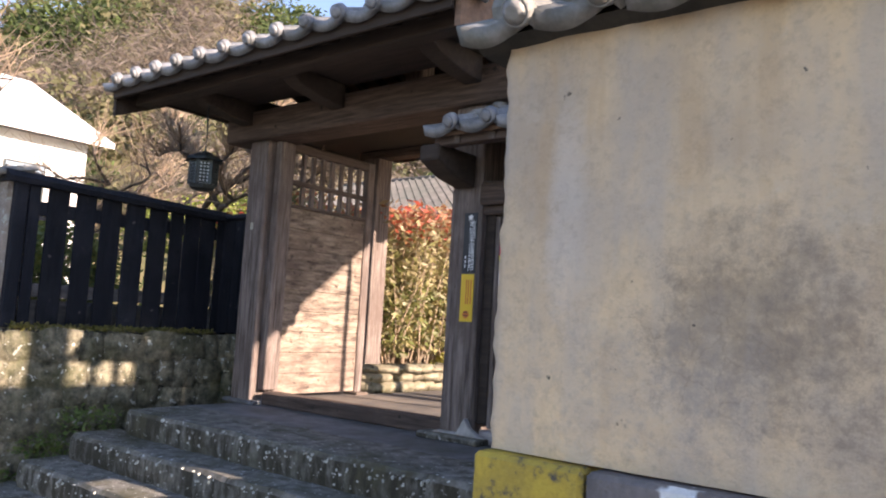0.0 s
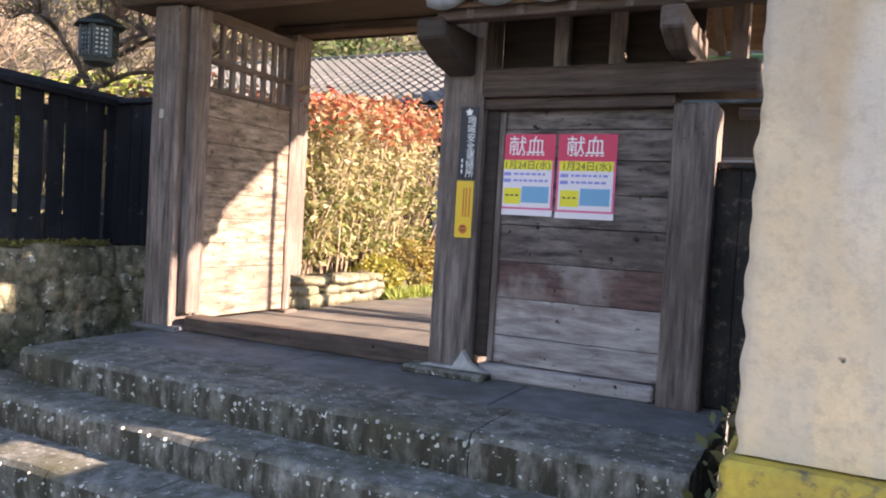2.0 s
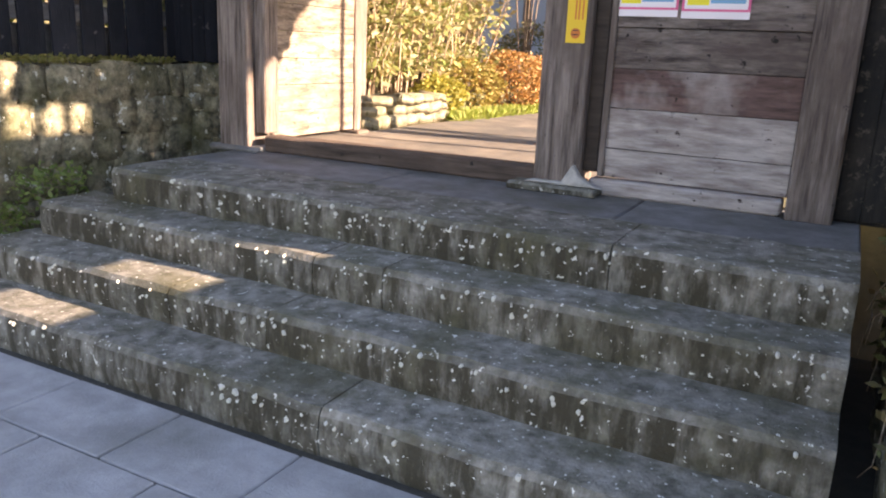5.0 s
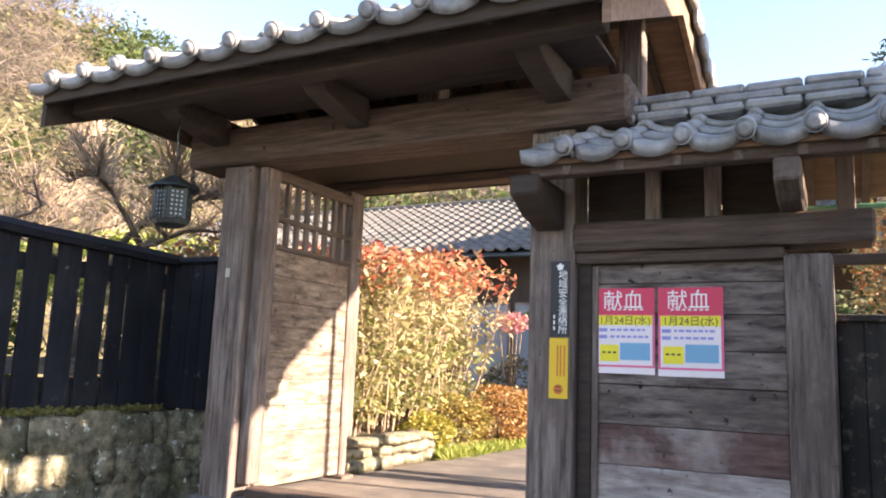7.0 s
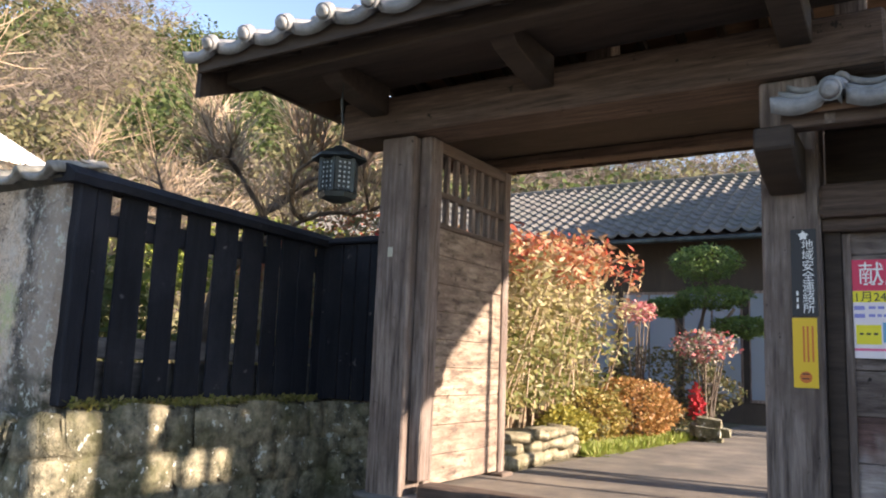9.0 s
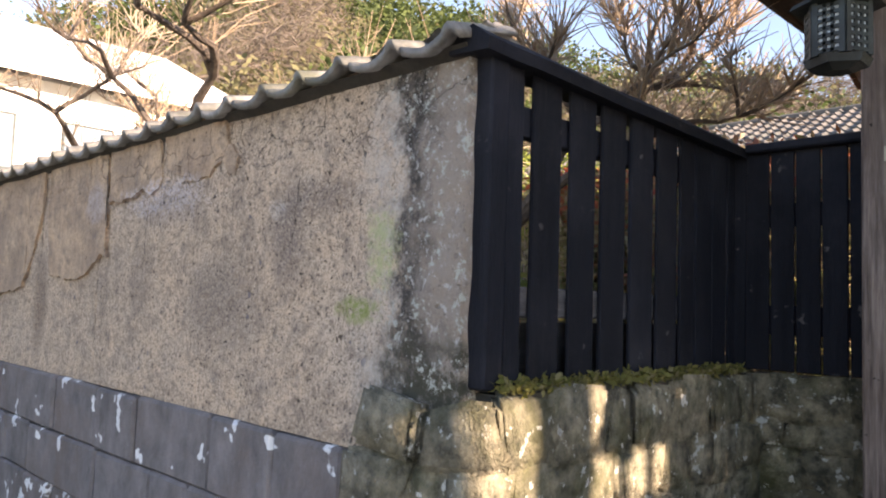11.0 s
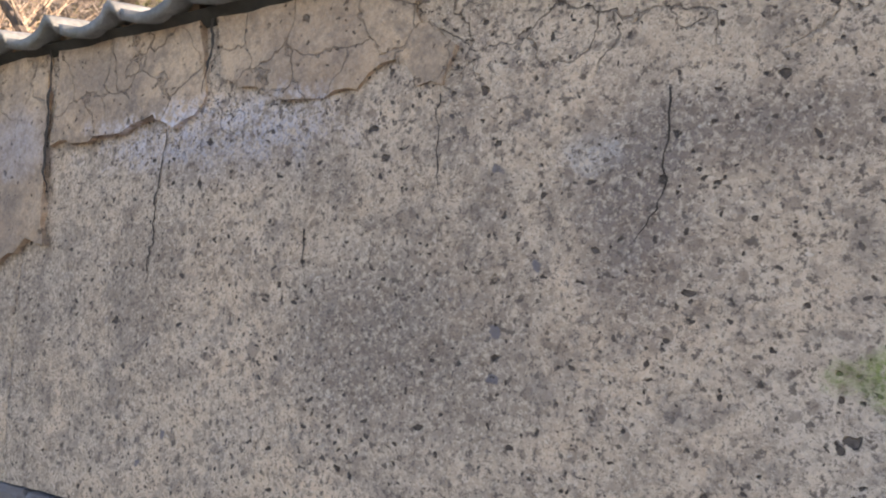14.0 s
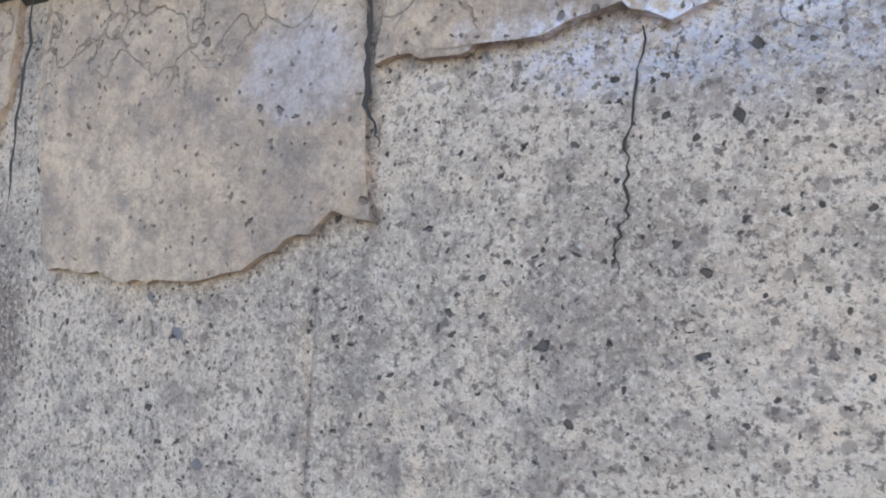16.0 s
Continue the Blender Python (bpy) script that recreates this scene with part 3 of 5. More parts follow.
# ---- rubble wall under the left fence ----
rubble = thing("wall_left", "mossy rubble stone wall under the black fence", "wall", kind="structure")
box("core", -6.5, -6.06, 2.45, 4.4, -0.02, 1.27, MORTAR, rubble, 0)
box("core", -6.06, -5.48, 4.34, 4.46, -0.02, 1.27, MORTAR, rubble, 0)


def stone_mesh(seed):
    rng = random.Random(seed)
    bm = bmesh.new()
    bmesh.ops.create_cube(bm, size=1)
    for v in bm.verts:
        v.co += Vector([rng.uniform(-0.16, 0.16) for _ in range(3)])
    bmesh.ops.bevel(bm, geom=list(bm.edges), offset=0.09, segments=2, affect="EDGES")
    me = bpy.data.meshes.new("stone")
    bm.to_mesh(me)
    bm.free()
    me.shade_smooth()
    me.materials.append(RUBBLE)
    return me


STONES = [stone_mesh(i) for i in range(7)]


def courses(parent, axis, face, a0, a1, z0, z1, deep, hs, ws):
    """Irregular courses of stones on a wall face that runs along axis."""
    z = z0
    while z < z1 - 0.03:
        h = min(random.uniform(*hs), z1 - z)
        a = a0
        while a < a1 - 0.02:
            w = min(random.uniform(*ws), a1 - a)
            ob = new("stone", random.choice(STONES))
            ob.parent = parent
            c = (face, a + w / 2) if axis == "y" else (a + w / 2, face)
            size = (deep, w * 1.02, h * 1.05) if axis == "y" else (w * 1.02, deep, h * 1.05)
            ob.matrix_basis = pose(c[0] + random.uniform(-0.012, 0.012), c[1], z + h / 2, random.uniform(-8, 8), random.uniform(-4, 4), random.uniform(-4, 4)) @ Matrix.Diagonal((*size, 1))
            a += w
        z += h


courses(rubble, "y", -6.06, 2.42, 4.36, 0.0, 1.29, 0.1, (0.09, 0.26), (0.09, 0.42))
courses(rubble, "x", 2.36, -6.62, -6.0, 0.0, 1.24, 0.16, (0.15, 0.3), (0.16, 0.4))
box("core", -6.62, -6.06, 2.375, 2.46, -0.02, 1.1, MORTAR, rubble, 0)
courses(rubble, "x", 4.34, -6.06, -5.48, 0.5, 1.29, 0.1, (0.12, 0.24), (0.14, 0.28))

# ---- mud walls ----
def wall_material(name, tan, grey):
    """Old mud plaster: coarse aggregate with dark pits, pale grit, large stains, lichen towards the free end."""
    m = bpy.data.materials.new(name)
    m.use_nodes = True
    nt = m.node_tree
    n, l = nt.nodes, nt.links
    geo = n.new("ShaderNodeNewGeometry")
    pos = geo.outputs["Position"]

    def tex(sc, detail=5, rough=0.6):
        t = n.new("ShaderNodeTexNoise")
        t.inputs["Scale"].default_value, t.inputs["Detail"].default_value, t.inputs["Roughness"].default_value = sc, detail, rough
        l.new(pos, t.inputs["Vector"])
        return t.outputs["Fac"]

    def rng(f, lo, hi, a=0.0, b=1.0):
        r = n.new("ShaderNodeMapRange")
        for k, v in (("From Min", lo), ("From Max", hi), ("To Min", a), ("To Max", b)):
            r.inputs[k].default_value = v
        l.new(f, r.inputs["Value"])
        return r.outputs["Result"]

    def op(kind, x, y):
        k = n.new("ShaderNodeMath")
        k.operation = kind
        for s, v in ((k.inputs[0], x), (k.inputs[1], y)):
            if isinstance(v, (int, float)):
                s.default_value = v
            else:
                l.new(v, s)
        return k.outputs[0]

    def mix(f, a, b):
        k = n.new("ShaderNodeMix")
        k.data_type = "RGBA"
        l.new(f, k.inputs["Factor"])
        for s, v in ((k.inputs["A"], a), (k.inputs["B"], b)):
            if isinstance(v, tuple):
                s.default_value = (*v, 1)
            else:
                l.new(v, s)
        return k.outputs["Result"]

    sep = n.new("ShaderNodeSeparateXYZ")
    l.new(pos, sep.inputs[0])
    X, Z = sep.outputs["X"], sep.outputs["Z"]

    def blob(cx, cz, rx, rz, wob=0.5):
        """A soft-edged stain round a place on the wall."""
        u = op("DIVIDE", op("SUBTRACT", X, cx), rx)
        v = op("DIVIDE", op("SUBTRACT", Z, cz), rz)
        d = op("ADD", op("MULTIPLY", u, u), op("MULTIPLY", v, v))
        d = op("ADD", d, op("MULTIPLY", op("SUBTRACT", tex(9, 8, 0.78), 0.5), 6 * wob))
        return rng(d, 1.3, 0.1)

    def fissures(scale, width):
        """Fine wandering cracks between irregular lumps."""
        warp = n.new("ShaderNodeTexNoise")
        warp.inputs["Scale"].default_value, warp.inputs["Detail"].default_value = 7.0, 5.0
        l.new(pos, warp.inputs["Vector"])
        va = n.new("ShaderNodeVectorMath")
        va.operation = "MULTIPLY_ADD"
        l.new(warp.outputs["Color"], va.inputs[0])
        va.inputs[1].default_value = (0.25, 0.25, 0.25)
        l.new(pos, va.inputs[2])
        v = n.new("ShaderNodeTexVoronoi")
        v.feature = "DISTANCE_TO_EDGE"
        v.inputs["Scale"].default_value = scale
        l.new(va.outputs[0], v.inputs["Vector"])
        return rng(v.outputs["Distance"], width, width * 0.3)

    col = mix(rng(tex(3.2, 8), 0.38, 0.62), tan, grey)
    return m, n, l, dict(tex=tex, rng=rng, op=op, mix=mix, blob=blob, X=X, Z=Z, col=col, pos=pos, fissures=fissures)


def finish(m, n, l, col, heights, rough=0.92):
    b = n["Principled BSDF"]
    l.new(col, b.inputs["Base Color"])
    b.inputs["Roughness"].default_value = rough
    prev = None
    for h, s, d in heights:
        bp = n.new("ShaderNodeBump")
        bp.inputs["Strength"].default_value, bp.inputs["Distance"].default_value = s, d
        l.new(h, bp.inputs["Height"])
        if prev:
            l.new(prev, bp.inputs["Normal"])
        prev = bp.outputs[0]
    l.new(prev, b.inputs["Normal"])
    return m


def mud_wall(name, tan, grey, coarse):
    """Bare mud with aggregate where coarse is 1; a smoother, older skim where it is less."""
    m, n, l, k = wall_material(name, tan, grey)
    tex, rng, op, mix, blob, X, Z, col = (k[q] for q in ("tex", "rng", "op", "mix", "blob", "X", "Z", "col"))
    warp = n.new("ShaderNodeTexNoise")
    warp.inputs["Scale"].default_value, warp.inputs["Detail"].default_value = 24.0, 4.0
    l.new(k["pos"], warp.inputs["Vector"])
    shift = n.new("ShaderNodeVectorMath")
    shift.operation = "MULTIPLY_ADD"
    l.new(warp.outputs["Color"], shift.inputs[0])
    shift.inputs[1].default_value = (0.06, 0.06, 0.035)
    l.new(k["pos"], shift.inputs[2])

    def grains(scale, pick, size):
        """Scattered uneven grains or holes, a share of the cells, each of its own size."""
        v = n.new("ShaderNodeTexVoronoi")
        v.inputs["Scale"].default_value = scale
        l.new(shift.outputs[0], v.inputs["Vector"])
        c = n.new("ShaderNodeSeparateColor")
        l.new(v.outputs["Color"], c.inputs[0])
        reach = op("MULTIPLY", rng(c.outputs[1], 0.0, 1.0, 0.45, 1.0), size)
        return op("MULTIPLY", rng(op("DIVIDE", v.outputs["Distance"], reach), 1.0, 0.75), rng(c.outputs[0], 1 - pick, 1 - pick + 0.02))

    # grey-brown stains, paler lime patches
    col = mix(op("MULTIPLY", rng(tex(1.8, 8, 0.75), 0.48, 0.62), 0.6), col, (0.21, 0.165, 0.135))
    col = mix(op("MULTIPLY", blob(-7.2, 1.82, 0.13, 0.28), 0.75), col, (0.15, 0.12, 0.115))
    col = mix(op("MULTIPLY", blob(-6.95, 1.97, 0.26, 0.09), 0.7), col, (0.15, 0.12, 0.11))
    col = mix(op("MULTIPLY", blob(-7.7, 1.52, 0.42, 0.2, 0.9), 0.5), col, (0.13, 0.108, 0.10))
    col = mix(op("MULTIPLY", op("MULTIPLY", blob(-8.4, 2.07, 0.5, 0.1, 0.8), rng(tex(42, 5, 0.75), 0.40, 0.52)), 0.95), col, (0.64, 0.61, 0.66))
    col = mix(op("MULTIPLY", blob(-8.3, 2.0, 0.4, 0.09, 0.7), 0.45), col, (0.22, 0.205, 0.22))
    col = mix(op("MULTIPLY", blob(-9.25, 2.1, 0.16, 0.12, 0.7), 0.7), col, (0.44, 0.40, 0.41))
    col = mix(op("MULTIPLY", blob(-7.28, 1.94, 0.07, 0.05), 0.6), col, (0.60, 0.57, 0.55))
    col = mix(op("MULTIPLY", blob(-6.75, 1.40, 0.24, 0.2), 0.5), col, (0.58, 0.50, 0.42))
    col = mix(op("MULTIPLY", blob(-10.25, 1.45, 0.14, 0.35), 0.8), col, (0.16, 0.10, 0.07))
    # clay lumps, straw and grit, holes, and a pebble here and there
    col = mix(op("MULTIPLY", rng(tex(26, 6, 0.75), 0.48, 0.6), 0.5), col, (0.27, 0.20, 0.15))
    col = mix(op("MULTIPLY", rng(tex(80, 5, 0.75), 0.50, 0.57), 0.55 * coarse), col, (0.74, 0.61, 0.47))
    col = mix(op("MULTIPLY", rng(tex(100, 5, 0.75), 0.54, 0.60), 0.75 * coarse), col, (0.15, 0.115, 0.095))
    col = mix(op("MULTIPLY", grains(24, 0.4, 0.4), 0.6 * coarse), col, (0.22, 0.165, 0.13))
    col = mix(op("MULTIPLY", grains(58, 0.16, 0.28), 0.5 * coarse), col, (0.80, 0.70, 0.58))
    col = mix(op("MULTIPLY", rng(tex(48, 4, 0.65), 0.575, 0.625), 0.8 * coarse), col, (0.11, 0.085, 0.072))
    col = mix(op("MULTIPLY", grains(11, 0.13, 0.26), 0.85 * coarse), col, (0.16, 0.15, 0.17))
    pits = op("MAXIMUM", op("MAXIMUM", grains(9, 0.34 * coarse, 0.13), grains(18, 0.6 * coarse, 0.22)), grains(40, 0.45, 0.3))
    col = mix(op("MULTIPLY", pits, 0.5 + 0.4 * coarse), col, (0.05, 0.038, 0.032))
    high = rng(op("ADD", Z, op("MULTIPLY", tex(4), 0.5)), 2.36, 2.5)
    splits = op("MULTIPLY", k["fissures"](5.5, 0.02), high)
    col = mix(op("MULTIPLY", splits, 0.5 * coarse), col, (0.10, 0.07, 0.055))
    col = mix(op("MULTIPLY", rng(tex(9, 7, 0.8), 0.5, 0.62), 0.55), col, (0.18, 0.145, 0.125))
    # lichen and mould at the free end
    edge = op("ADD", X, op("MULTIPLY", op("SUBTRACT", tex(5, 6, 0.7), 0.5), 0.55))
    col = mix(op("MULTIPLY", op("MULTIPLY", rng(edge, -6.75, -6.55), rng(tex(14, 6, 0.75), 0.35, 0.6)), 0.8), col, (0.56, 0.52, 0.47))
    col = mix(op("MULTIPLY", rng(edge, -6.52, -6.40), 0.8), col, (0.25, 0.215, 0.185))
    col = mix(op("MULTIPLY", op("MULTIPLY", rng(edge, -6.54, -6.46), rng(edge, -6.29, -6.42)), rng(tex(15, 8, 0.8), 0.32, 0.52)), col, (0.05, 0.046, 0.042))
    col = mix(op("MULTIPLY", rng(edge, -6.6, -6.45), rng(tex(30, 6, 0.75), 0.56, 0.62)), col, (0.46, 0.45, 0.43))
    col = mix(op("MULTIPLY", rng(op("ADD", Z, op("MULTIPLY", tex(6), 0.5)), 1.78, 1.6), op("MULTIPLY", rng(edge, -6.6, -6.42), rng(tex(13, 8, 0.8), 0.38, 0.52))), col, (0.06, 0.058, 0.04))
    col = mix(op("MULTIPLY", rng(edge, -6.66, -6.45), rng(tex(17, 6, 0.75), 0.57, 0.62)), col, (0.44, 0.47, 0.43))
    col = mix(op("MULTIPLY", op("MULTIPLY", blob(-6.59, 1.76, 0.10, 0.17, 0.9), rng(tex(24, 6, 0.8), 0.36, 0.55)), 0.8), col, (0.42, 0.47, 0.24))
    col = mix(op("MULTIPLY", op("MULTIPLY", blob(-6.72, 1.53, 0.13, 0.05, 0.9), rng(tex(24, 6, 0.8), 0.38, 0.52)), 0.9), col, (0.22, 0.29, 0.08))
    return finish(m, n, l, col, [(tex(7, 6), 0.6, 0.03), (tex(70, 5, 0.7), 0.5 + 0.4 * coarse, 0.010), (op("MULTIPLY", op("MAXIMUM", pits, splits), -1.0), 1.0, 0.015)])


def ochre_wall():
    m, n, l, k = wall_material("ochre_plaster_wall", (0.74, 0.56, 0.36), (0.63, 0.49, 0.34))
    tex, rng, op, mix, blob, X, Z, col = (k[q] for q in ("tex", "rng", "op", "mix", "blob", "X", "Z", "col"))
    col = mix(op("MULTIPLY", rng(tex(1.1, 6, 0.65), 0.48, 0.66), 0.6), col, (0.36, 0.31, 0.26))
    col = mix(op("MULTIPLY", rng(tex(4.0, 6, 0.7), 0.58, 0.7), 0.45), col, (0.58, 0.52, 0.43))
    col = mix(op("MULTIPLY", blob(-0.62, 1.55, 0.26, 0.26, 0.8), 0.55), col, (0.20, 0.165, 0.13))
    col = mix(op("MULTIPLY", blob(-1.14, 1.85, 0.07, 0.35, 0.4), 0.55), col, (0.62, 0.56, 0.5))
    col = mix(rng(tex(18, 2), 0.73, 0.76), col, (0.09, 0.075, 0.06))
    col = mix(op("MULTIPLY", rng(tex(40, 3), 0.5, 0.7), 0.25), col, (0.26, 0.21, 0.16))
    tall = n.new("ShaderNodeMapping")
    tall.inputs["Scale"].default_value = (5.0, 5.0, 0.8)
    l.new(k["pos"], tall.inputs["Vector"])
    runs = n.new("ShaderNodeTexNoise")
    runs.inputs["Scale"].default_value, runs.inputs["Detail"].default_value = 1.6, 7.0
    l.new(tall.outputs["Vector"], runs.inputs["Vector"])
    col = mix(op("MULTIPLY", rng(runs.outputs["Fac"], 0.5, 0.66), 0.45), col, (0.47, 0.42, 0.37))
    col = mix(op("MULTIPLY", rng(runs.outputs["Fac"], 0.45, 0.34), 0.4), col, (0.50, 0.34, 0.19))
    col = mix(op("MULTIPLY", op("MULTIPLY", blob(-0.35, 1.45, 0.5, 0.3, 0.8), rng(tex(10, 8, 0.8), 0.42, 0.6)), 0.6), col, (0.24, 0.19, 0.155))
    col = mix(op("MULTIPLY", op("MULTIPLY", blob(-0.95, 1.35, 0.4, 0.22, 0.8), rng(tex(5, 8, 0.75), 0.42, 0.6)), 0.45), col, (0.40, 0.36, 0.32))
    scr = op("MULTIPLY", k["fissures"](9, 0.035), blob(-0.68, 1.5, 0.3, 0.26, 0.9))
    col = mix(op("MULTIPLY", scr, 0.2), col, (0.17, 0.13, 0.10))
    col = mix(op("MULTIPLY", rng(tex(12, 8, 0.8), 0.52, 0.68), 0.28), col, (0.34, 0.255, 0.17))
    return finish(m, n, l, col, [(tex(5, 6), 0.5, 0.03), (tex(45, 5), 0.5, 0.008)])


MUD, OCHRE = mud_wall("bare_mud_wall", (0.68, 0.515, 0.375), (0.54, 0.425, 0.325), 1.0), ochre_wall()
SKIM = mud_wall("old_skim_plaster", (0.60, 0.43, 0.29), (0.42, 0.295, 0.205), 0.3)


def uneven_wall(name, x0, x1, y_front, y_back, z0, z1, mat, label, nx, nz, amp, ragged=None):
    """A thick wall with an uneven front face; ragged makes one end crumble."""
    bm = bmesh.new()
    def front(i, j):
        x, z = x0 + (x1 - x0) * i / nx, z0 + (z1 - z0) * j / nz
        d = amp * (noise.noise(Vector((x * 1.7, 3.1, z * 1.7))) + 0.6 * noise.noise(Vector((x * 6, 9.1, z * 6))) + 0.35 * noise.noise(Vector((x * 17, 2.2, z * 17))))
        if ragged == "low" and i == 0:
            x += 0.02 * noise.noise(Vector((0, z * 5, 4))) + 0.012 * noise.noise(Vector((2, z * 17, 4)))
        if ragged == "high" and i == nx:
            x += 0.014 * noise.noise(Vector((0, z * 5, 7)))
        return (x, y_front + d, z)
    g = [[bm.verts.new(front(i, j)) for j in range(nz + 1)] for i in range(nx + 1)]
    for i in range(nx):
        for j in range(nz):
            bm.faces.new((g[i][j], g[i + 1][j], g[i + 1][j + 1], g[i][j + 1]))
    for i, x in ((0, x0), (nx, x1)):
        back = [bm.verts.new((x, y_back, z0 + (z1 - z0) * j / nz)) for j in range(nz + 1)]
        for j in range(nz):
            q = (g[i][j], g[i][j + 1], back[j + 1], back[j])
            bm.faces.new(q if i == 0 else tuple(reversed(q)))
        if i == 0:
            b0 = back
    bm.faces.new((b0[0], b0[-1], back[-1], back[0]))
    ob = to_ob(name, bm, mat, smooth=True)
    return tagged(ob, label, "wall", kind="structure")


left_wall = uneven_wall("wall_west", -9.2, -6.17, 2.375, 2.62, 1.015, 2.44, MUD, "crumbling bare mud wall with pits and lichen", 260, 120, 0.012, "high")
far_left = uneven_wall("wall_west_2", -20.0, -9.2, 2.375, 2.62, 1.015, 2.44, MUD, "weathered mud wall under a tile coping", 220, 30, 0.012)
right_wall = uneven_wall("wall_east", -1.37, 5.0, 1.985, 2.28, 1.125, 2.42, OCHRE, "ochre plaster street wall with a crumbling edge", 300, 70, 0.010, "low")

# plinths of cut stone
plinth_west = thing("plinth_west", "grey cut-stone plinth under the mud wall", "plinth", kind="structure")
for row, (z0, z1) in enumerate(((-0.03, 0.33), (0.335, 0.66), (0.665, 1.013))):
    x = -20.0
    while x < -6.63:
        w = min(random.uniform(0.35, 0.8), -6.6 - x)
        box("stone", x + 0.004, x + w - 0.004, 2.34 + random.uniform(-0.01, 0.01), 2.62, z0, z1 + random.uniform(-0.006, 0.004), BASE_STONE, plinth_west, 0.016, 0.006)
        x += w
plinth_east = thing("plinth_east", "dark stone plinth of the ochre wall", "plinth", kind="structure")
YELLOW = material("flaking_yellow_paint", (0.50, 0.36, 0.05), (0.33, 0.24, 0.05), (0.12, 0.10, 0.06), 8, rough=0.7, bump=0.5, spots=(0.085, 0.078, 0.06), spot_scale=16, spot_cut=0.53, spot_soft=0.12)
xs = [-1.40, -1.02, -0.25, 0.5, 1.3, 2.2, 3.1, 4.0, 5.0]
for z0, z1 in ((-0.03, 0.42), (0.425, 0.78), (0.785, 1.12)):
    for a, b in zip(xs, xs[1:]):
        near = a < -1.3
        box("stone", a + 0.003, b - 0.003, 1.935 + random.uniform(-0.006, 0.006), 2.28, z0, z1, YELLOW if near and z0 > 0.7 else BASE_STONE, plinth_east, 0.014, 0.004)

# skim coat left on the mud wall, with broken edges
def plaster_patch(name, pts, y, thick, label):
    """A slab of plaster with a torn outline, its lower edge lifted from the wall."""
    bm = bmesh.new()
    ring = []
    for (xa, za), (xb, zb) in zip(pts, pts[1:] + pts[:1]):
        steps = max(2, int(math.hypot(xb - xa, zb - za) / 0.03))
        for s in range(steps):
            f = s / steps
            x, z = xa + (xb - xa) * f, za + (zb - za) * f
            jag = Vector((x * 40, z * 40, 3))
            ring.append((x + 0.02 * noise.noise(Vector((x * 14, z * 14, 1))) + 0.009 * noise.noise(jag), z + 0.024 * noise.noise(Vector((x * 14, z * 14, 8))) + 0.012 * noise.noise(jag * 1.3)))
    a = [bm.verts.new((x, y - thick - 0.004 * noise.noise(Vector((x * 6, z * 6, 2))), z)) for x, z in ring]
    b = [bm.verts.new((x, y + 0.03, z)) for x, z in ring]
    f = bm.faces.new(a)
    for i in range(len(a)):
        j = (i + 1) % len(a)
        bm.faces.new((a[i], b[i], b[j], a[j]))
    tri = bmesh.ops.triangulate(bm, faces=[f])
    bmesh.ops.subdivide_edges(bm, edges=list({e for q in tri["faces"] for e in q.edges if e.calc_length() > 0.08}), cuts=4, use_grid_fill=True)
    for v in bm.verts:
        if v.co.y < y:
            v.co.y += 0.011 * noise.noise(v.co * 5) + 0.006 * noise.noise(v.co * 15)
    bmesh.ops.recalc_face_normals(bm, faces=bm.faces)
    ob = to_ob(name, bm, SKIM)
    ob.parent = left_wall
    ob["label"] = label
    return ob


TOP = 2.44
plaster_patch("plaster_patch", [(-10.12, TOP), (-10.11, 2.1), (-10.02, 1.67), (-9.7, 1.634), (-9.5, 1.64), (-9.365, 1.68), (-9.155, 1.784), (-9.08, 1.76), (-9.09, 1.9), (-9.13, 2.03), (-9.12, TOP)], 2.372, 0.016, "flaking skim plaster with a torn lower edge")
plaster_patch("plaster_patch", [(-9.06, TOP), (-9.08, 2.1), (-8.98, 2.09), (-8.9, 2.1), (-8.735, 2.10), (-8.59, 2.13), (-8.5, 2.095), (-8.40, 2.14), (-8.41, 2.3), (-8.44, TOP)], 2.372, 0.016, "flaking skim plaster under the coping")
plaster_patch("plaster_patch", [(-8.36, TOP), (-8.34, 2.23), (-8.2, 2.17), (-8.1, 2.13), (-7.87, 2.14), (-7.77, 2.2), (-7.7, 2.13), (-7.63, 2.12), (-7.6, 2.22), (-7.72, 2.3), (-7.74, TOP)], 2.37, 0.015, "flaking skim plaster under the coping")
plaster_patch("plaster_patch", [(-12.4, TOP), (-12.3, 1.45), (-11.3, 1.5), (-10.6, 1.58), (-10.4, 1.85), (-10.25, 2.1), (-10.22, TOP)], 2.372, 0.014, "flaking skim plaster with a torn lower edge")


def crack(pts, width, seed, y=2.3715):
    """A narrow dark fissure that wanders down the wall."""
    rng = random.Random(seed)
    line = []
    for (xa, za), (xb, zb) in zip(pts, pts[1:]):
        for s in range(8):
            f = s / 8
            line.append((xa + (xb - xa) * f + rng.uniform(-0.006, 0.006), za + (zb - za) * f))
    vs, fs = [], []
    for i, (x, z) in enumerate(line):
        w = width * rng.uniform(0.4, 1.2) * min(1, (len(line) - i) / 6)
        d = 0.012 * (noise.noise(Vector((x * 1.7, 3.1, z * 1.7))) + 0.6 * noise.noise(Vector((x * 6, 9.1, z * 6))) + 0.35 * noise.noise(Vector((x * 17, 2.2, z * 17))))
        vs += [(x - w, y + d, z), (x + w, y + d, z)]
        if i:
            fs.append((2 * i - 2, 2 * i - 1, 2 * i + 1, 2 * i))
    raw("crack", vs, fs, CRACK, left_wall)


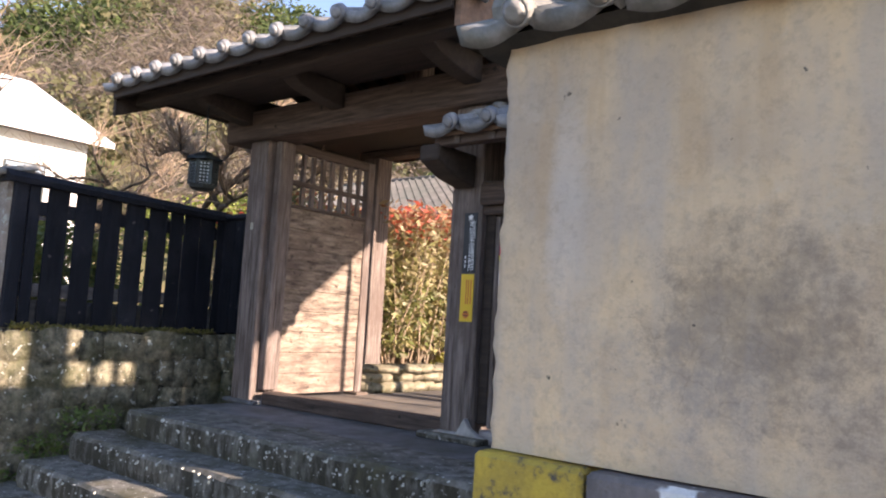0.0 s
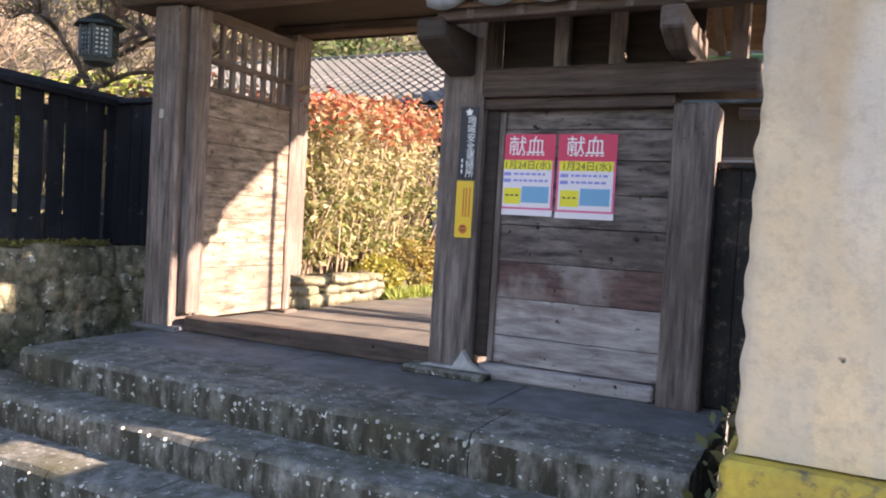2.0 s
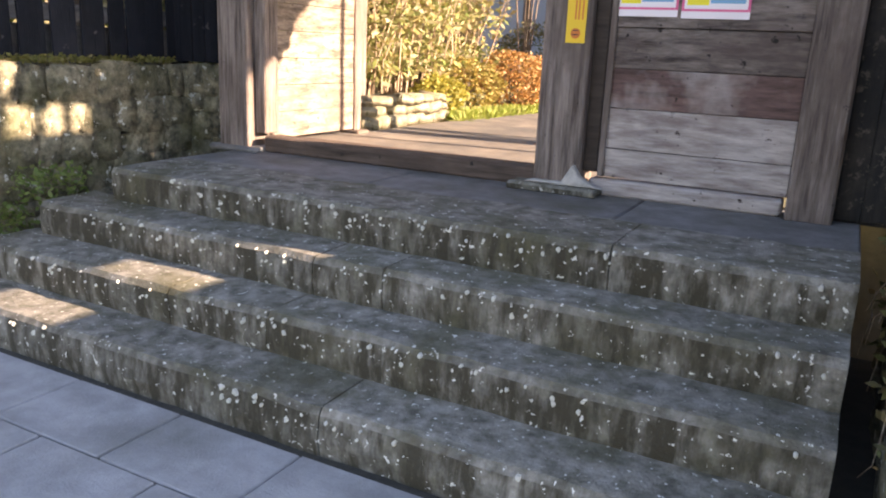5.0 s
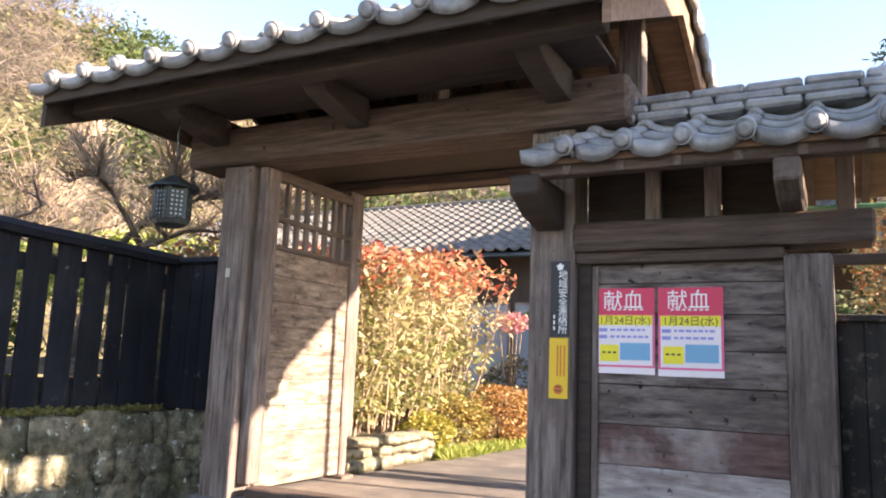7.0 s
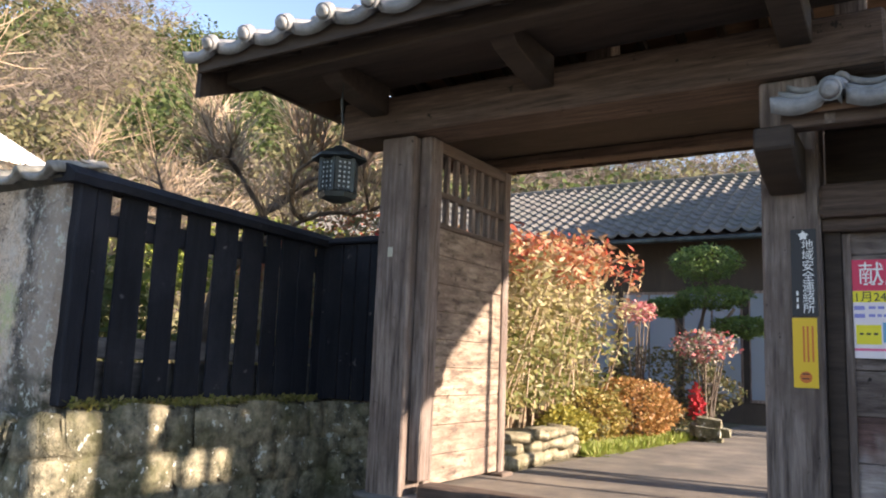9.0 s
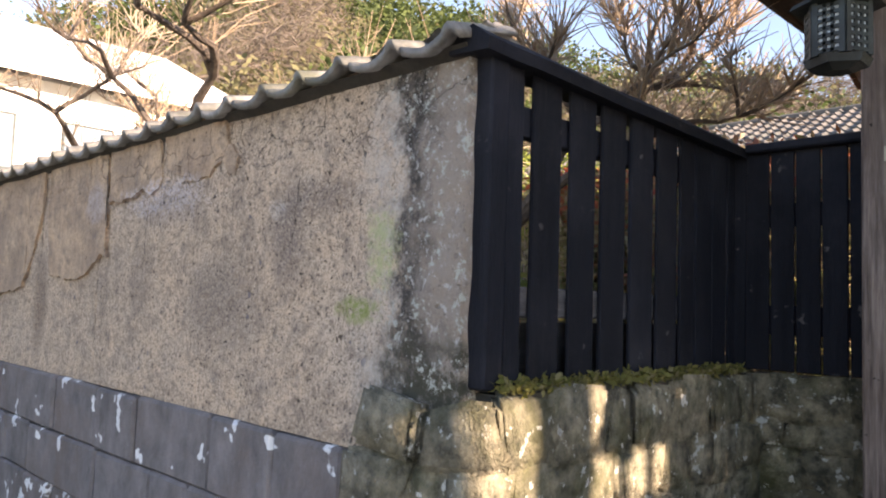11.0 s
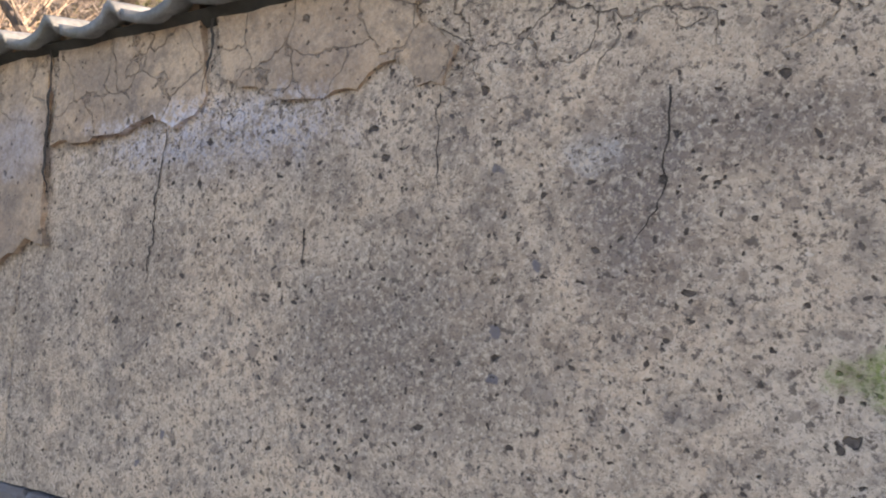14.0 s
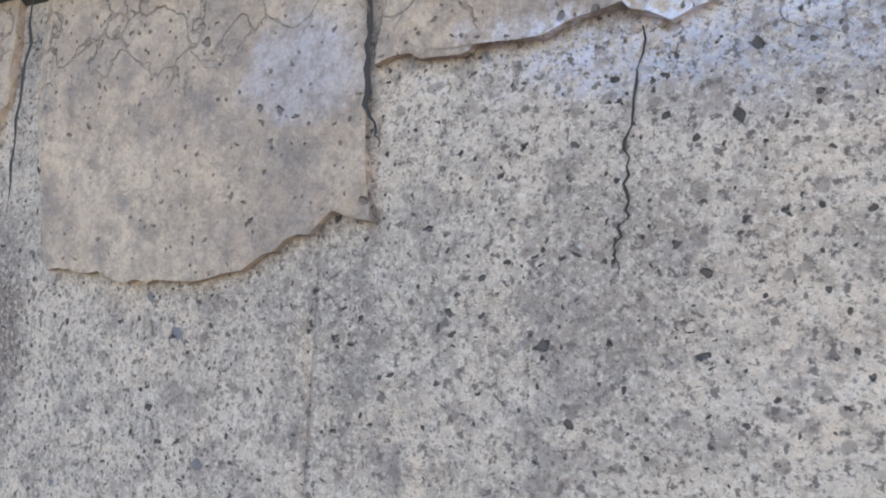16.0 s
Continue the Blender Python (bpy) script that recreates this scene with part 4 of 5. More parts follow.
CRACK = plain("crack_shadow", (0.05, 0.04, 0.033), 0.95)
crack([(-8.55, 2.1), (-8.575, 1.9), (-8.572, 1.78), (-8.59, 1.72), (-8.578, 1.66)], 0.0028, 1)
crack([(-7.645, 2.1), (-7.64, 1.95), (-7.633, 1.845)], 0.002, 2)
crack([(-7.125, 2.06), (-7.134, 1.85), (-7.21, 1.73)], 0.0022, 3)
crack([(-8.02, 1.80), (-8.019, 1.64)], 0.003, 4)
crack([(-9.1, 2.42), (-9.1, 2.2), (-9.09, 2.0), (-9.05, 1.9)], 0.007, 5, 2.352)
crack([(-8.38, 2.42), (-8.37, 2.3), (-8.4, 2.16)], 0.006, 6, 2.353)
crack([(-7.75, 2.42), (-7.73, 2.25), (-7.7, 2.1)], 0.003, 7)
crack([(-6.95, 2.42), (-6.97, 2.25), (-7.05, 2.2)], 0.003, 8)
crack([(-10.17, 2.42), (-10.19, 2.0), (-10.2, 1.75)], 0.007, 9, 2.352)

# tile copings
def coping(name, label, x0, x1, y0, y1, z, rise, ridge, reach, boss):
    c = thing(name, label, "coping", kind="structure")
    ym = (y0 + y1) / 2
    prism("bed", [(y0 - 0.05, z), (ym, z + rise), (y1 + 0.05, z), (y1, z - 0.03), (y0, z - 0.03)], "x", x0 + 0.02, x1, MORTAR, c)
    eave = TILE_OLD_EAVE if boss else TILE_OLD
    tile_slope(c, x0, x1, y0 - reach, z + 0.01, ym, z + rise + 0.04, TILE_OLD, eave, 0.016)
    tile_slope(c, x0, x1, y1 + reach, z + 0.01, ym, z + rise + 0.04, TILE_OLD, eave, 0.012)
    x = x0
    while x < x1 - 0.05:
        w = min(0.28, x1 - x)
        bm = bmesh.new()
        bmesh.ops.create_cone(bm, segments=10, radius1=ridge, radius2=ridge * 0.94, depth=w - 0.004, cap_ends=True, matrix=pose(x + w / 2, ym, z + rise + 0.03 + random.uniform(-0.004, 0.004), 0, 90, 0))
        part("ridge_tile", bm, OLD_TILE, c)
        x += w
    return c


coping("coping_west", "mossy grey tile coping of the mud wall", -18.0, -6.15, 2.375, 2.62, 2.41, 0.04, 0.05, 0.09, False)
coping("coping_east", "grey tile coping of the ochre wall", -1.5, 4.2, 1.985, 2.28, 2.42, 0.13, 0.085, 0.11, True)


# ---- writing ----
def words(text, size, m, mat, parent, vertical=False):
    """Flat letters of the built-in font, turned into a mesh."""
    cu = bpy.data.curves.new("lettering", "FONT")
    cu.body = "\n".join(text) if vertical else text
    cu.size, cu.align_x, cu.align_y = size, "CENTER", "TOP"
    cu.space_line = 0.93
    tmp = bpy.data.objects.new("lettering", cu)
    scene.collection.objects.link(tmp)
    me = bpy.data.meshes.new_from_object(tmp.evaluated_get(bpy.context.evaluated_depsgraph_get()))
    bpy.data.objects.remove(tmp)
    me.materials.clear()
    me.materials.append(mat)
    ob = new("lettering", me)
    ob.parent = parent
    ob.matrix_basis = m @ pose(0, 0, 0, 90)
    return ob


def flat(name, x0, x1, y, z0, z1, mat, parent, thick=0.0012):
    return box(name, x0, x1, y - thick, y, z0, z1, mat, parent, 0)


RED, PAPER, YEL, BLUE, BLACKINK = plain("poster_red", (0.72, 0.03, 0.10), 0.45), plain("poster_paper", (0.82, 0.74, 0.78), 0.5), plain("poster_yellow", (0.85, 0.72, 0.03), 0.45), plain("poster_blue", (0.13, 0.38, 0.60), 0.45), plain("ink", (0.015, 0.015, 0.02), 0.5)
PINK, VIOLET, WHITE = plain("poster_pink", (0.80, 0.12, 0.28), 0.45), plain("poster_violet", (0.25, 0.25, 0.62), 0.45), plain("white_print", (0.85, 0.85, 0.85), 0.5)


def poster(x0, z0, w, h, y):
    p = thing("poster", "red and white blood drive poster on the plank door", "poster", "posters on the door")
    flat("sheet", x0, x0 + w, y, z0, z0 + h, PINK, p, 0.0015)
    q = y - 0.0018
    e = 0.012
    flat("print", x0 + e, x0 + w - e, q, z0 + 0.1 * h, z0 + 0.68 * h, PAPER, p)
    flat("print", x0, x0 + w, q, z0, z0 + 0.075 * h, PAPER, p)
    flat("print", x0, x0 + w, q, z0 + 0.685 * h, z0 + h, RED, p)
    flat("print", x0 + e, x0 + w - e, q - 0.0015, z0 + 0.565 * h, z0 + 0.68 * h, YEL, p)
    flat("print", x0 + 0.42 * w, x0 + w - 2 * e, q - 0.0015, z0 + 0.16 * h, z0 + 0.36 * h, BLUE, p)
    flat("print", x0 + 2 * e, x0 + 0.40 * w, q - 0.0015, z0 + 0.14 * h, z0 + 0.335 * h, YEL, p)
    for k, zz in enumerate((0.51, 0.43)):
        flat("bar", x0 + 1.6 * e, x0 + 0.2 * w, q - 0.0015, z0 + zz * h - 0.01, z0 + zz * h + 0.008, VIOLET, p)
        x = x0 + 0.25 * w
        while x < x0 + w - 0.05:
            b = random.uniform(0.012, 0.03)
            flat("bar", x, x + b, q - 0.0015, z0 + zz * h - 0.006, z0 + zz * h + 0.006, VIOLET, p)
            x += b + 0.008
    for k in range(7):
        x = x0 + 0.2 * w + k * 0.028
        flat("bar", x, x + 0.016, q - 0.0015, z0 + 0.74 * h, z0 + 0.757 * h, WHITE, p)
    for k in range(3):
        x = x0 + 0.12 * w + k * 0.028
        flat("bar", x, x + 0.016, q - 0.003, z0 + 0.235 * h, z0 + 0.255 * h, BLACKINK, p)
    words("献血", 0.105, pose(x0 + 0.47 * w, q - 0.002, z0 + 0.965 * h), WHITE, p)
    words("1月24日(水)", 0.052, pose(x0 + 0.5 * w, q - 0.0035, z0 + 0.672 * h), BLACKINK, p)
    return p


poster(-2.85, 1.655, 0.305, 0.44, 4.1065)
poster(-2.528, 1.650, 0.315, 0.445, 4.1065)

SIGN_Y = 4.028
sign = thing("sign", "narrow black notice plate nailed to the gate post", "sign")
flat("plate", -3.075, -2.968, SIGN_Y, 1.835, 2.235, BLACKINK, sign, 0.004)
words("地域安全連絡所", 0.052, pose(-3.005, SIGN_Y - 0.0052, 2.185), WHITE, sign, True)
star = bmesh.new()
ring = [star.verts.new((-3.022 + r * math.sin(a), SIGN_Y - 0.0052, 2.205 + r * math.cos(a))) for a, r in [(i * math.pi / 5, 0.024 if i % 2 == 0 else 0.014) for i in range(10)]]
star.faces.new(ring)
part("emblem", star, WHITE, sign)
for k in range(3):
    flat("bar", -3.056, -3.048, SIGN_Y - 0.0045, 1.87 + 0.03 * k, 1.89 + 0.03 * k, WHITE, sign)
notice = thing("sign", "narrow yellow notice plate under the black one", "sign")
flat("plate", -3.077, -2.975, SIGN_Y, 1.515, 1.828, plain("notice_yellow", (0.80, 0.50, 0.02), 0.45), notice, 0.004)
ORANGE = plain("orange_print", (0.65, 0.16, 0.02), 0.5)
for x in (-3.035, -3.018, -2.998):
    flat("bar", x, x + 0.008, SIGN_Y - 0.0045, 1.63, 1.79, ORANGE, notice)
bm = bmesh.new()
bmesh.ops.create_circle(bm, cap_ends=True, segments=20, radius=0.026, matrix=pose(-3.026, SIGN_Y - 0.0052, 1.562, 90))
part("emblem", bm, ORANGE, notice)
flat("bar", -3.041, -3.011, SIGN_Y - 0.0075, 1.553, 1.558, BLACKINK, notice)
flat("bar", -3.041, -3.011, SIGN_Y - 0.0075, 1.574, 1.579, BLACKINK, notice)
tag = thing("tag", "small pale tag on the weathered gate post", "tag")
flat("plate", -5.38, -5.345, 4.028, 2.2, 2.26, plain("pale_tag", (0.5, 0.47, 0.38), 0.6), tag, 0.004)

# ---- hanging lantern ----
lantern = thing("hanging_lantern", "dark bronze six-sided lantern hanging from the eave", "lantern", at=(-5.40, 3.535, 2.47))
LIT_PANE = plain("frosted_lantern_pane", (0.55, 0.62, 0.66), 0.4)
bm = bmesh.new()
bmesh.ops.create_cone(bm, segments=6, radius1=0.155, radius2=0.03, depth=0.07, cap_ends=True, matrix=pose(0, 0, 0.275))
bmesh.ops.create_cone(bm, segments=6, radius1=0.165, radius2=0.155, depth=0.018, cap_ends=True, matrix=pose(0, 0, 0.235))
part("roof", bm, IRON, lantern)
bm = bmesh.new()
bmesh.ops.create_cone(bm, segments=6, radius1=0.105, radius2=0.12, depth=0.03, cap_ends=True, matrix=pose(0, 0, 0.015))
bmesh.ops.create_cone(bm, segments=6, radius1=0.05, radius2=0.1, depth=0.02, cap_ends=True, matrix=pose(0, 0, -0.008))
part("base", bm, IRON, lantern)
for k in range(6):
    a = math.radians(60 * k + 30)
    turn = pose(0.098 * math.cos(a), 0.098 * math.sin(a), 0.128, 0, 0, math.degrees(a) + 90)
    pane = bmesh.new()
    block(pane, -0.04, 0.04, 0.004, 0.008, -0.085, 0.085)
    pane.transform(turn)
    part("pane", pane, LIT_PANE, lantern)
    grid = bmesh.new()
    block(grid, -0.056, -0.036, -0.006, 0.006, -0.1, 0.1)
    block(grid, 0.036, 0.056, -0.006, 0.006, -0.1, 0.1)
    for j in range(7):
        block(grid, -0.04, 0.04, -0.005, 0.003, -0.092 + j * 0.028, -0.078 + j * 0.028)
    for j in (-1, 1):
        block(grid, j * 0.0135 - 0.006, j * 0.0135 + 0.006, -0.005, 0.003, -0.09, 0.09)
    grid.transform(turn)
    part("lattice", grid, IRON, lantern)
vs, fs = tube_mesh([[((0, 0, 0.3), 0.009), ((0.01, 0, 0.45), 0.007), ((-0.005, 0, 0.58), 0.008), ((0, 0, 0.735), 0.007)]], 6)
raw("rope", vs, fs, IRON, lantern)

# ---- unseen raised gable added across the forecourt to shade the gate ----
caster = thing("shadow_caster", "unseen plastered gable on timber posts, added to shape sunlight", "building")
# the outline slants the leaf's shadow; the barred opening lights cells on the rubble
for poly in ([(2.4, 4.07), (5.36, 4.07), (6.3, 4.81), (6.9, 5.3), (2.4, 5.3)], [(2.4, 3.3), (4.4, 3.3), (4.75, 3.58), (2.4, 3.58)], [(2.4, 3.58), (3.22, 3.58), (3.22, 4.07), (2.4, 4.07)], [(3.56, 3.58), (3.84, 3.58), (3.84, 4.07), (3.56, 4.07)], [(4.92, 3.72), (5.36, 4.07), (4.92, 4.07)]):
    prism("wall", poly, "x", 2.0, 2.2, WHITE_WALL, caster)
for y in (4.02, 4.22, 4.42, 4.62, 4.8):
    box("window_bar", 2.05, 2.1, y, y + 0.055, 3.58, 4.07, DARK_WOOD, caster, 0.004)
box("window_bar", 2.05, 2.1, 3.84, 4.92, 3.78, 3.83, DARK_WOOD, caster, 0.004)
for y in (2.5, 4.3):
    box("post", 2.0, 2.2, y - 0.1, y + 0.1, -0.02, 3.32, WOOD_Z, caster, 0.01)
# unseen boards added behind the ochre wall; one open strip lights the steps
slot_boards = thing("board_fence", "unseen tarred boards added to shape sun on the steps", "fence")
box("panel", -1.08, -1.05, 2.3, 4.15, -0.02, 1.43, WORN_BLACK, slot_boards, 0.003)
box("panel", -1.08, -1.05, 2.3, 4.15, 1.64, 2.4, WORN_BLACK, slot_boards, 0.003)
box("panel", -1.08, -1.05, 3.13, 4.15, 1.43, 1.64, WORN_BLACK, slot_boards, 0.003)
box("post", -1.12, -1.02, 2.29, 2.4, -0.02, 2.42, WORN_BLACK, slot_boards, 0.004)

# stone bank with creeper beside the steps
bank = thing("wall_right", "mossy rubble bank with dry creeper beside the steps", "wall", kind="structure")
box("core", -1.38, -1.1, 2.3, 4.1, -0.02, 0.72, MORTAR, bank, 0)
courses(bank, "y", -1.4, 2.3, 4.1, 0.0, 0.78, 0.1, (0.1, 0.24), (0.12, 0.36))
box("gap_floor", -1.6, -1.38, 2.2, 4.14, -0.02, 0.1, MORTAR, bank, 0)

rng = np.random.default_rng(5)
CREEPER = leaf_material("creeper_leaves", [(0.10, 0.11, 0.03), (0.16, 0.17, 0.06), (0.20, 0.14, 0.07), (0.06, 0.08, 0.03)])
creeper = thing("creeper", "dry creeper over the stone bank", "plant")
pts = np.column_stack([rng.uniform(-1.5, -1.3, 900), rng.uniform(2.3, 4.0, 900), rng.uniform(0.35, 1.05, 900)])
raw("foliage", *leaves(pts, 0.045, 3), CREEPER, creeper)
paths = []
for i in range(26):
    p = np.array([rng.uniform(-1.5, -1.4), rng.uniform(2.4, 3.9), rng.uniform(0.6, 1.0)])
    path = []
    for j in range(6):
        path.append((tuple(p), 0.004 - 0.0004 * j))
        p = p + np.array([rng.uniform(-0.03, 0.02), rng.uniform(-0.08, 0.08), rng.uniform(-0.13, 0.02)])
    paths.append(path)
for path in paths:
    raw("stem", *tube_mesh([path], 4), TWIG, creeper)

# weeds at the foot of the rubble wall and moss on its ledge
WEED = leaf_material("weed_leaves", [(0.08, 0.14, 0.03), (0.13, 0.2, 0.05), (0.18, 0.22, 0.07)])
weeds = thing("weeds", "small green weeds at the step ends", "plant", kind="stuff")
pts = np.vstack([cloud(rng, 260, (-5.75, 2.95, 0.62), (0.12, 0.25, 0.12)), cloud(rng, 260, (-5.86, 2.7, 0.42), (0.1, 0.22, 0.12)), cloud(rng, 120, (-5.95, 2.4, 0.2), (0.06, 0.2, 0.08))])
raw("foliage", *leaves(pts, 0.04, 4), WEED, weeds)
MOSS = leaf_material("moss_tufts", [(0.17, 0.16, 0.04), (0.25, 0.23, 0.07), (0.12, 0.13, 0.03), (0.3, 0.25, 0.12)], 0.9)
moss = thing("moss", "moss and dry grass along the wall ledge", "moss", kind="stuff")
pts = np.column_stack([rng.uniform(-6.12, -6.02, 1500), rng.uniform(2.45, 4.2, 1500), 1.285 + 0.03 * rng.random(1500) ** 2])
raw("tufts", *leaves(pts, 0.03, 6), MOSS, moss)

# ---- garden ----
garden_path = raw("path", [(-5.15, 4.26, 0.775), (-2.5, 4.26, 0.775), (-2.5, 8, 0.775), (-3.0, 13, 0.775), (-5.0, 13, 0.775), (-4.95, 9.5, 0.775), (-5.15, 7.2, 0.775), (-5.2, 5.45, 0.775), (-6.1, 5.4, 0.775)], [tuple(range(9))], PATH)
tagged(garden_path, "dark damp stone path through the garden", "path", kind="structure")
garden_wall = thing("garden_wall", "low pale stone edging under the hedge", "wall", kind="structure")
PALE_STONE = material("pale_edging_stone", (0.32, 0.28, 0.20), (0.17, 0.15, 0.10), (0.13, 0.13, 0.06), 9, rough=0.9, bump=0.8, vary=0.3, spots=(0.1, 0.1, 0.05), spot_scale=14, spot_cut=0.6)
RUBBLE_STONES, STONES = STONES, [me.copy() for me in STONES]
for me in STONES:
    me.materials.clear()
    me.materials.append(PALE_STONE)
courses(garden_wall, "y", -5.42, 5.5, 7.0, 0.75, 1.03, 0.26, (0.08, 0.15), (0.1, 0.27))
courses(garden_wall, "x", 5.55, -8.6, -5.5, 0.75, 1.03, 0.26, (0.1, 0.16), (0.14, 0.3))
box("bed", -9.6, -5.5, 5.6, 9.2, 0.74, 0.97, EARTH, garden_wall, 0)
STONES = RUBBLE_STONES
GRASS = leaf_material("lawn_blades", [(0.15, 0.20, 0.03), (0.22, 0.28, 0.05), (0.30, 0.29, 0.09)])
grass = thing("grass", "bright green grass strip along the path", "grass", kind="stuff")
pts = np.column_stack([rng.uniform(-5.45, -5.08, 5000), rng.uniform(6.9, 9.7, 5000), np.full(5000, 0.768)])
pts[:, 0] += 0.09 * (pts[:, 1] - 7.2)
vs, fs = leaves(pts, 0.09, 8, droop=-0.9, aspect=0.12)
raw("blades", vs, fs, GRASS, grass)


def shrub(name, label, centre, radii, cols, n, size, seed, shell=0.55, stems=8, aspect=0.5):
    """A shrub of many leaves round short stems."""
    r = np.random.default_rng(seed)
    s = thing(name, label, "shrub", at=(centre[0], centre[1], 0.76))
    o = np.array([centre[0], centre[1], 0.76])
    raw("foliage", *leaves(cloud(r, n, np.array(centre) - o, radii, shell), size, seed, aspect=aspect), leaf_material(name + "_leaves", cols), s)
    paths = []
    for i in range(stems):
        e = cloud(r, 1, np.array(centre) - o, np.array(radii) * 0.8)[0]
        paths.append([((r.uniform(-0.05, 0.05), r.uniform(-0.05, 0.05), -0.02), 0.02), (tuple(e * np.array([0.5, 0.5, 0.5])), 0.014), (tuple(e), 0.006)])
    raw("stem", *tube_mesh(paths, 5), BARK, s)
    return s


shrub("clipped_bush", "clipped rusty-brown round azalea bush", (-5.43, 8.95, 1.1), (0.5, 0.6, 0.35), [(0.36, 0.16, 0.06), (0.28, 0.17, 0.05), (0.45, 0.22, 0.09), (0.20, 0.15, 0.05)], 5200, 0.05, 11, 0.8)
shrub("clipped_bush", "small clipped yellow-green azalea bush", (-5.56, 7.3, 0.98), (0.26, 0.36, 0.2), [(0.30, 0.25, 0.04), (0.22, 0.22, 0.05), (0.40, 0.33, 0.07)], 2600, 0.045, 12, 0.8)
shrub("clipped_bush", "clipped olive azalea bush among the border plants", (-5.62, 8.1, 1.05), (0.38, 0.45, 0.3), [(0.26, 0.22, 0.05), (0.33, 0.22, 0.07), (0.18, 0.19, 0.05)], 3200, 0.045, 17, 0.8)
shrub("clipped_bush", "low dark clipped hedge under the topiary pine", (-5.4, 10.2, 1.35), (0.9, 0.5, 0.5), [(0.05, 0.07, 0.03), (0.09, 0.09, 0.04), (0.15, 0.12, 0.06)], 3500, 0.06, 13, 0.8)
shrub("flowering_shrub", "shrub with pink and red winter leaves", (-4.84, 9.9, 1.88), (0.4, 0.35, 0.2), [(0.50, 0.26, 0.26), (0.45, 0.07, 0.08), (0.50, 0.42, 0.38), (0.16, 0.17, 0.10), (0.1, 0.12, 0.07)], 900, 0.06, 14, 0.3)
shrub("flowering_shrub", "small shrub with pink winter leaves", (-5.62, 9.7, 2.28), (0.24, 0.24, 0.14), [(0.65, 0.35, 0.36), (0.5, 0.12, 0.14), (0.35, 0.3, 0.2)], 600, 0.055, 15, 0.3)
shrub("flowering_shrub", "low red-leaved plant beside the path", (-4.9, 9.75, 1.2), (0.07, 0.08, 0.22), [(0.55, 0.04, 0.06), (0.4, 0.05, 0.06)], 260, 0.06, 16, 0.2)
rock = to_ob("rock", block(bmesh.new(), -4.95, -4.5, 9.35, 9.7, 0.74, 1.05, 0.09, 0.05, 2), RUBBLE)
tagged(rock, "mossy grey boulder beside the path", "rock")

# nandina hedge: canes, green and straw leaves, red crowns
hedge = thing("hedge", "tall nandina hedge with canes and red crowns", "hedge")
paths, low, mid, top = [], [], [], []
for i in range(620):
    x, y = rng.uniform(-9.2, -5.72), rng.uniform(6.1, 8.9)
    h = rng.uniform(1.75, 2.1) + 0.16 * (y - 6.1) - 0.35 * max(0, x + 6.1)
    p = np.array([x, y, 0.95])
    path = [(tuple(p), 0.011)]
    lean = rng.normal(0, 0.06, 2)
    for j in range(1, 5):
        p = p + np.array([lean[0] + rng.normal(0, 0.04), lean[1] + rng.normal(0, 0.04), h / 5])
        path.append((tuple(p), 0.011 - 0.0018 * j))
    paths.append(path)
    for q, rad in path[1:]:
        bunch = cloud(rng, 30, q, (0.18, 0.18, 0.22))
        (top if q[2] > 2.52 else mid if q[2] > 2.0 else low).append(bunch)
raw("cane", *tube_mesh(paths, 4), TWIG, hedge)
raw("foliage", *leaves(np.vstack(low), 0.085, 21, 0.2, 0.4), leaf_material("hedge_low_leaves", [(0.12, 0.17, 0.04), (0.25, 0.25, 0.09), (0.33, 0.25, 0.12), (0.17, 0.2, 0.07), (0.4, 0.36, 0.24)]), hedge)
raw("foliage", *leaves(np.vstack(mid), 0.085, 22, 0.1, 0.35), leaf_material("hedge_mid_leaves", [(0.24, 0.25, 0.09), (0.36, 0.30, 0.15), (0.28, 0.26, 0.10), (0.44, 0.39, 0.26), (0.33, 0.25, 0.12)]), hedge)
raw("crown", *leaves(np.vstack(top), 0.1, 23, 0.0, 0.35), leaf_material("hedge_red_leaves", [(0.46, 0.06, 0.04), (0.42, 0.14, 0.06), (0.36, 0.24, 0.12), (0.42, 0.33, 0.20), (0.48, 0.09, 0.06), (0.28, 0.24, 0.10)]), hedge)

# topiary pine
pine = thing("topiary_pine", "cloud-pruned dark green pine before the house", "tree", at=(-5.2, 11.5, 0.76))
raw("trunk", *tube_mesh([[((0, 0, -0.02), 0.09), ((0.05, 0, 0.6), 0.08), ((-0.12, 0, 1.2), 0.065), ((0.03, 0, 1.9), 0.05), ((0.0, 0, 2.2), 0.03)], [((-0.1, 0, 1.1), 0.05), ((-0.4, 0, 1.5), 0.03), ((-0.5, 0, 1.75), 0.02)], [((0.0, 0, 1.2), 0.05), ((0.25, 0, 1.5), 0.03), ((0.4, 0, 1.7), 0.02)]], 7), BARK, pine)
PINE = leaf_material("pine_needles", [(0.05, 0.10, 0.03), (0.09, 0.16, 0.04), (0.14, 0.22, 0.05)])
for c, r in (((0, 0, 2.36), (0.5, 0.45, 0.27)), ((0.1, 0, 1.86), (0.5, 0.4, 0.17)), ((-0.55, 0, 1.72), (0.35, 0.35, 0.14)), ((0.5, 0.1, 1.45), (0.42, 0.4, 0.15))):
    raw("pad", *leaves(cloud(rng, 3200, c, r, 0.7), 0.06, 31, aspect=0.3), PINE, pine)

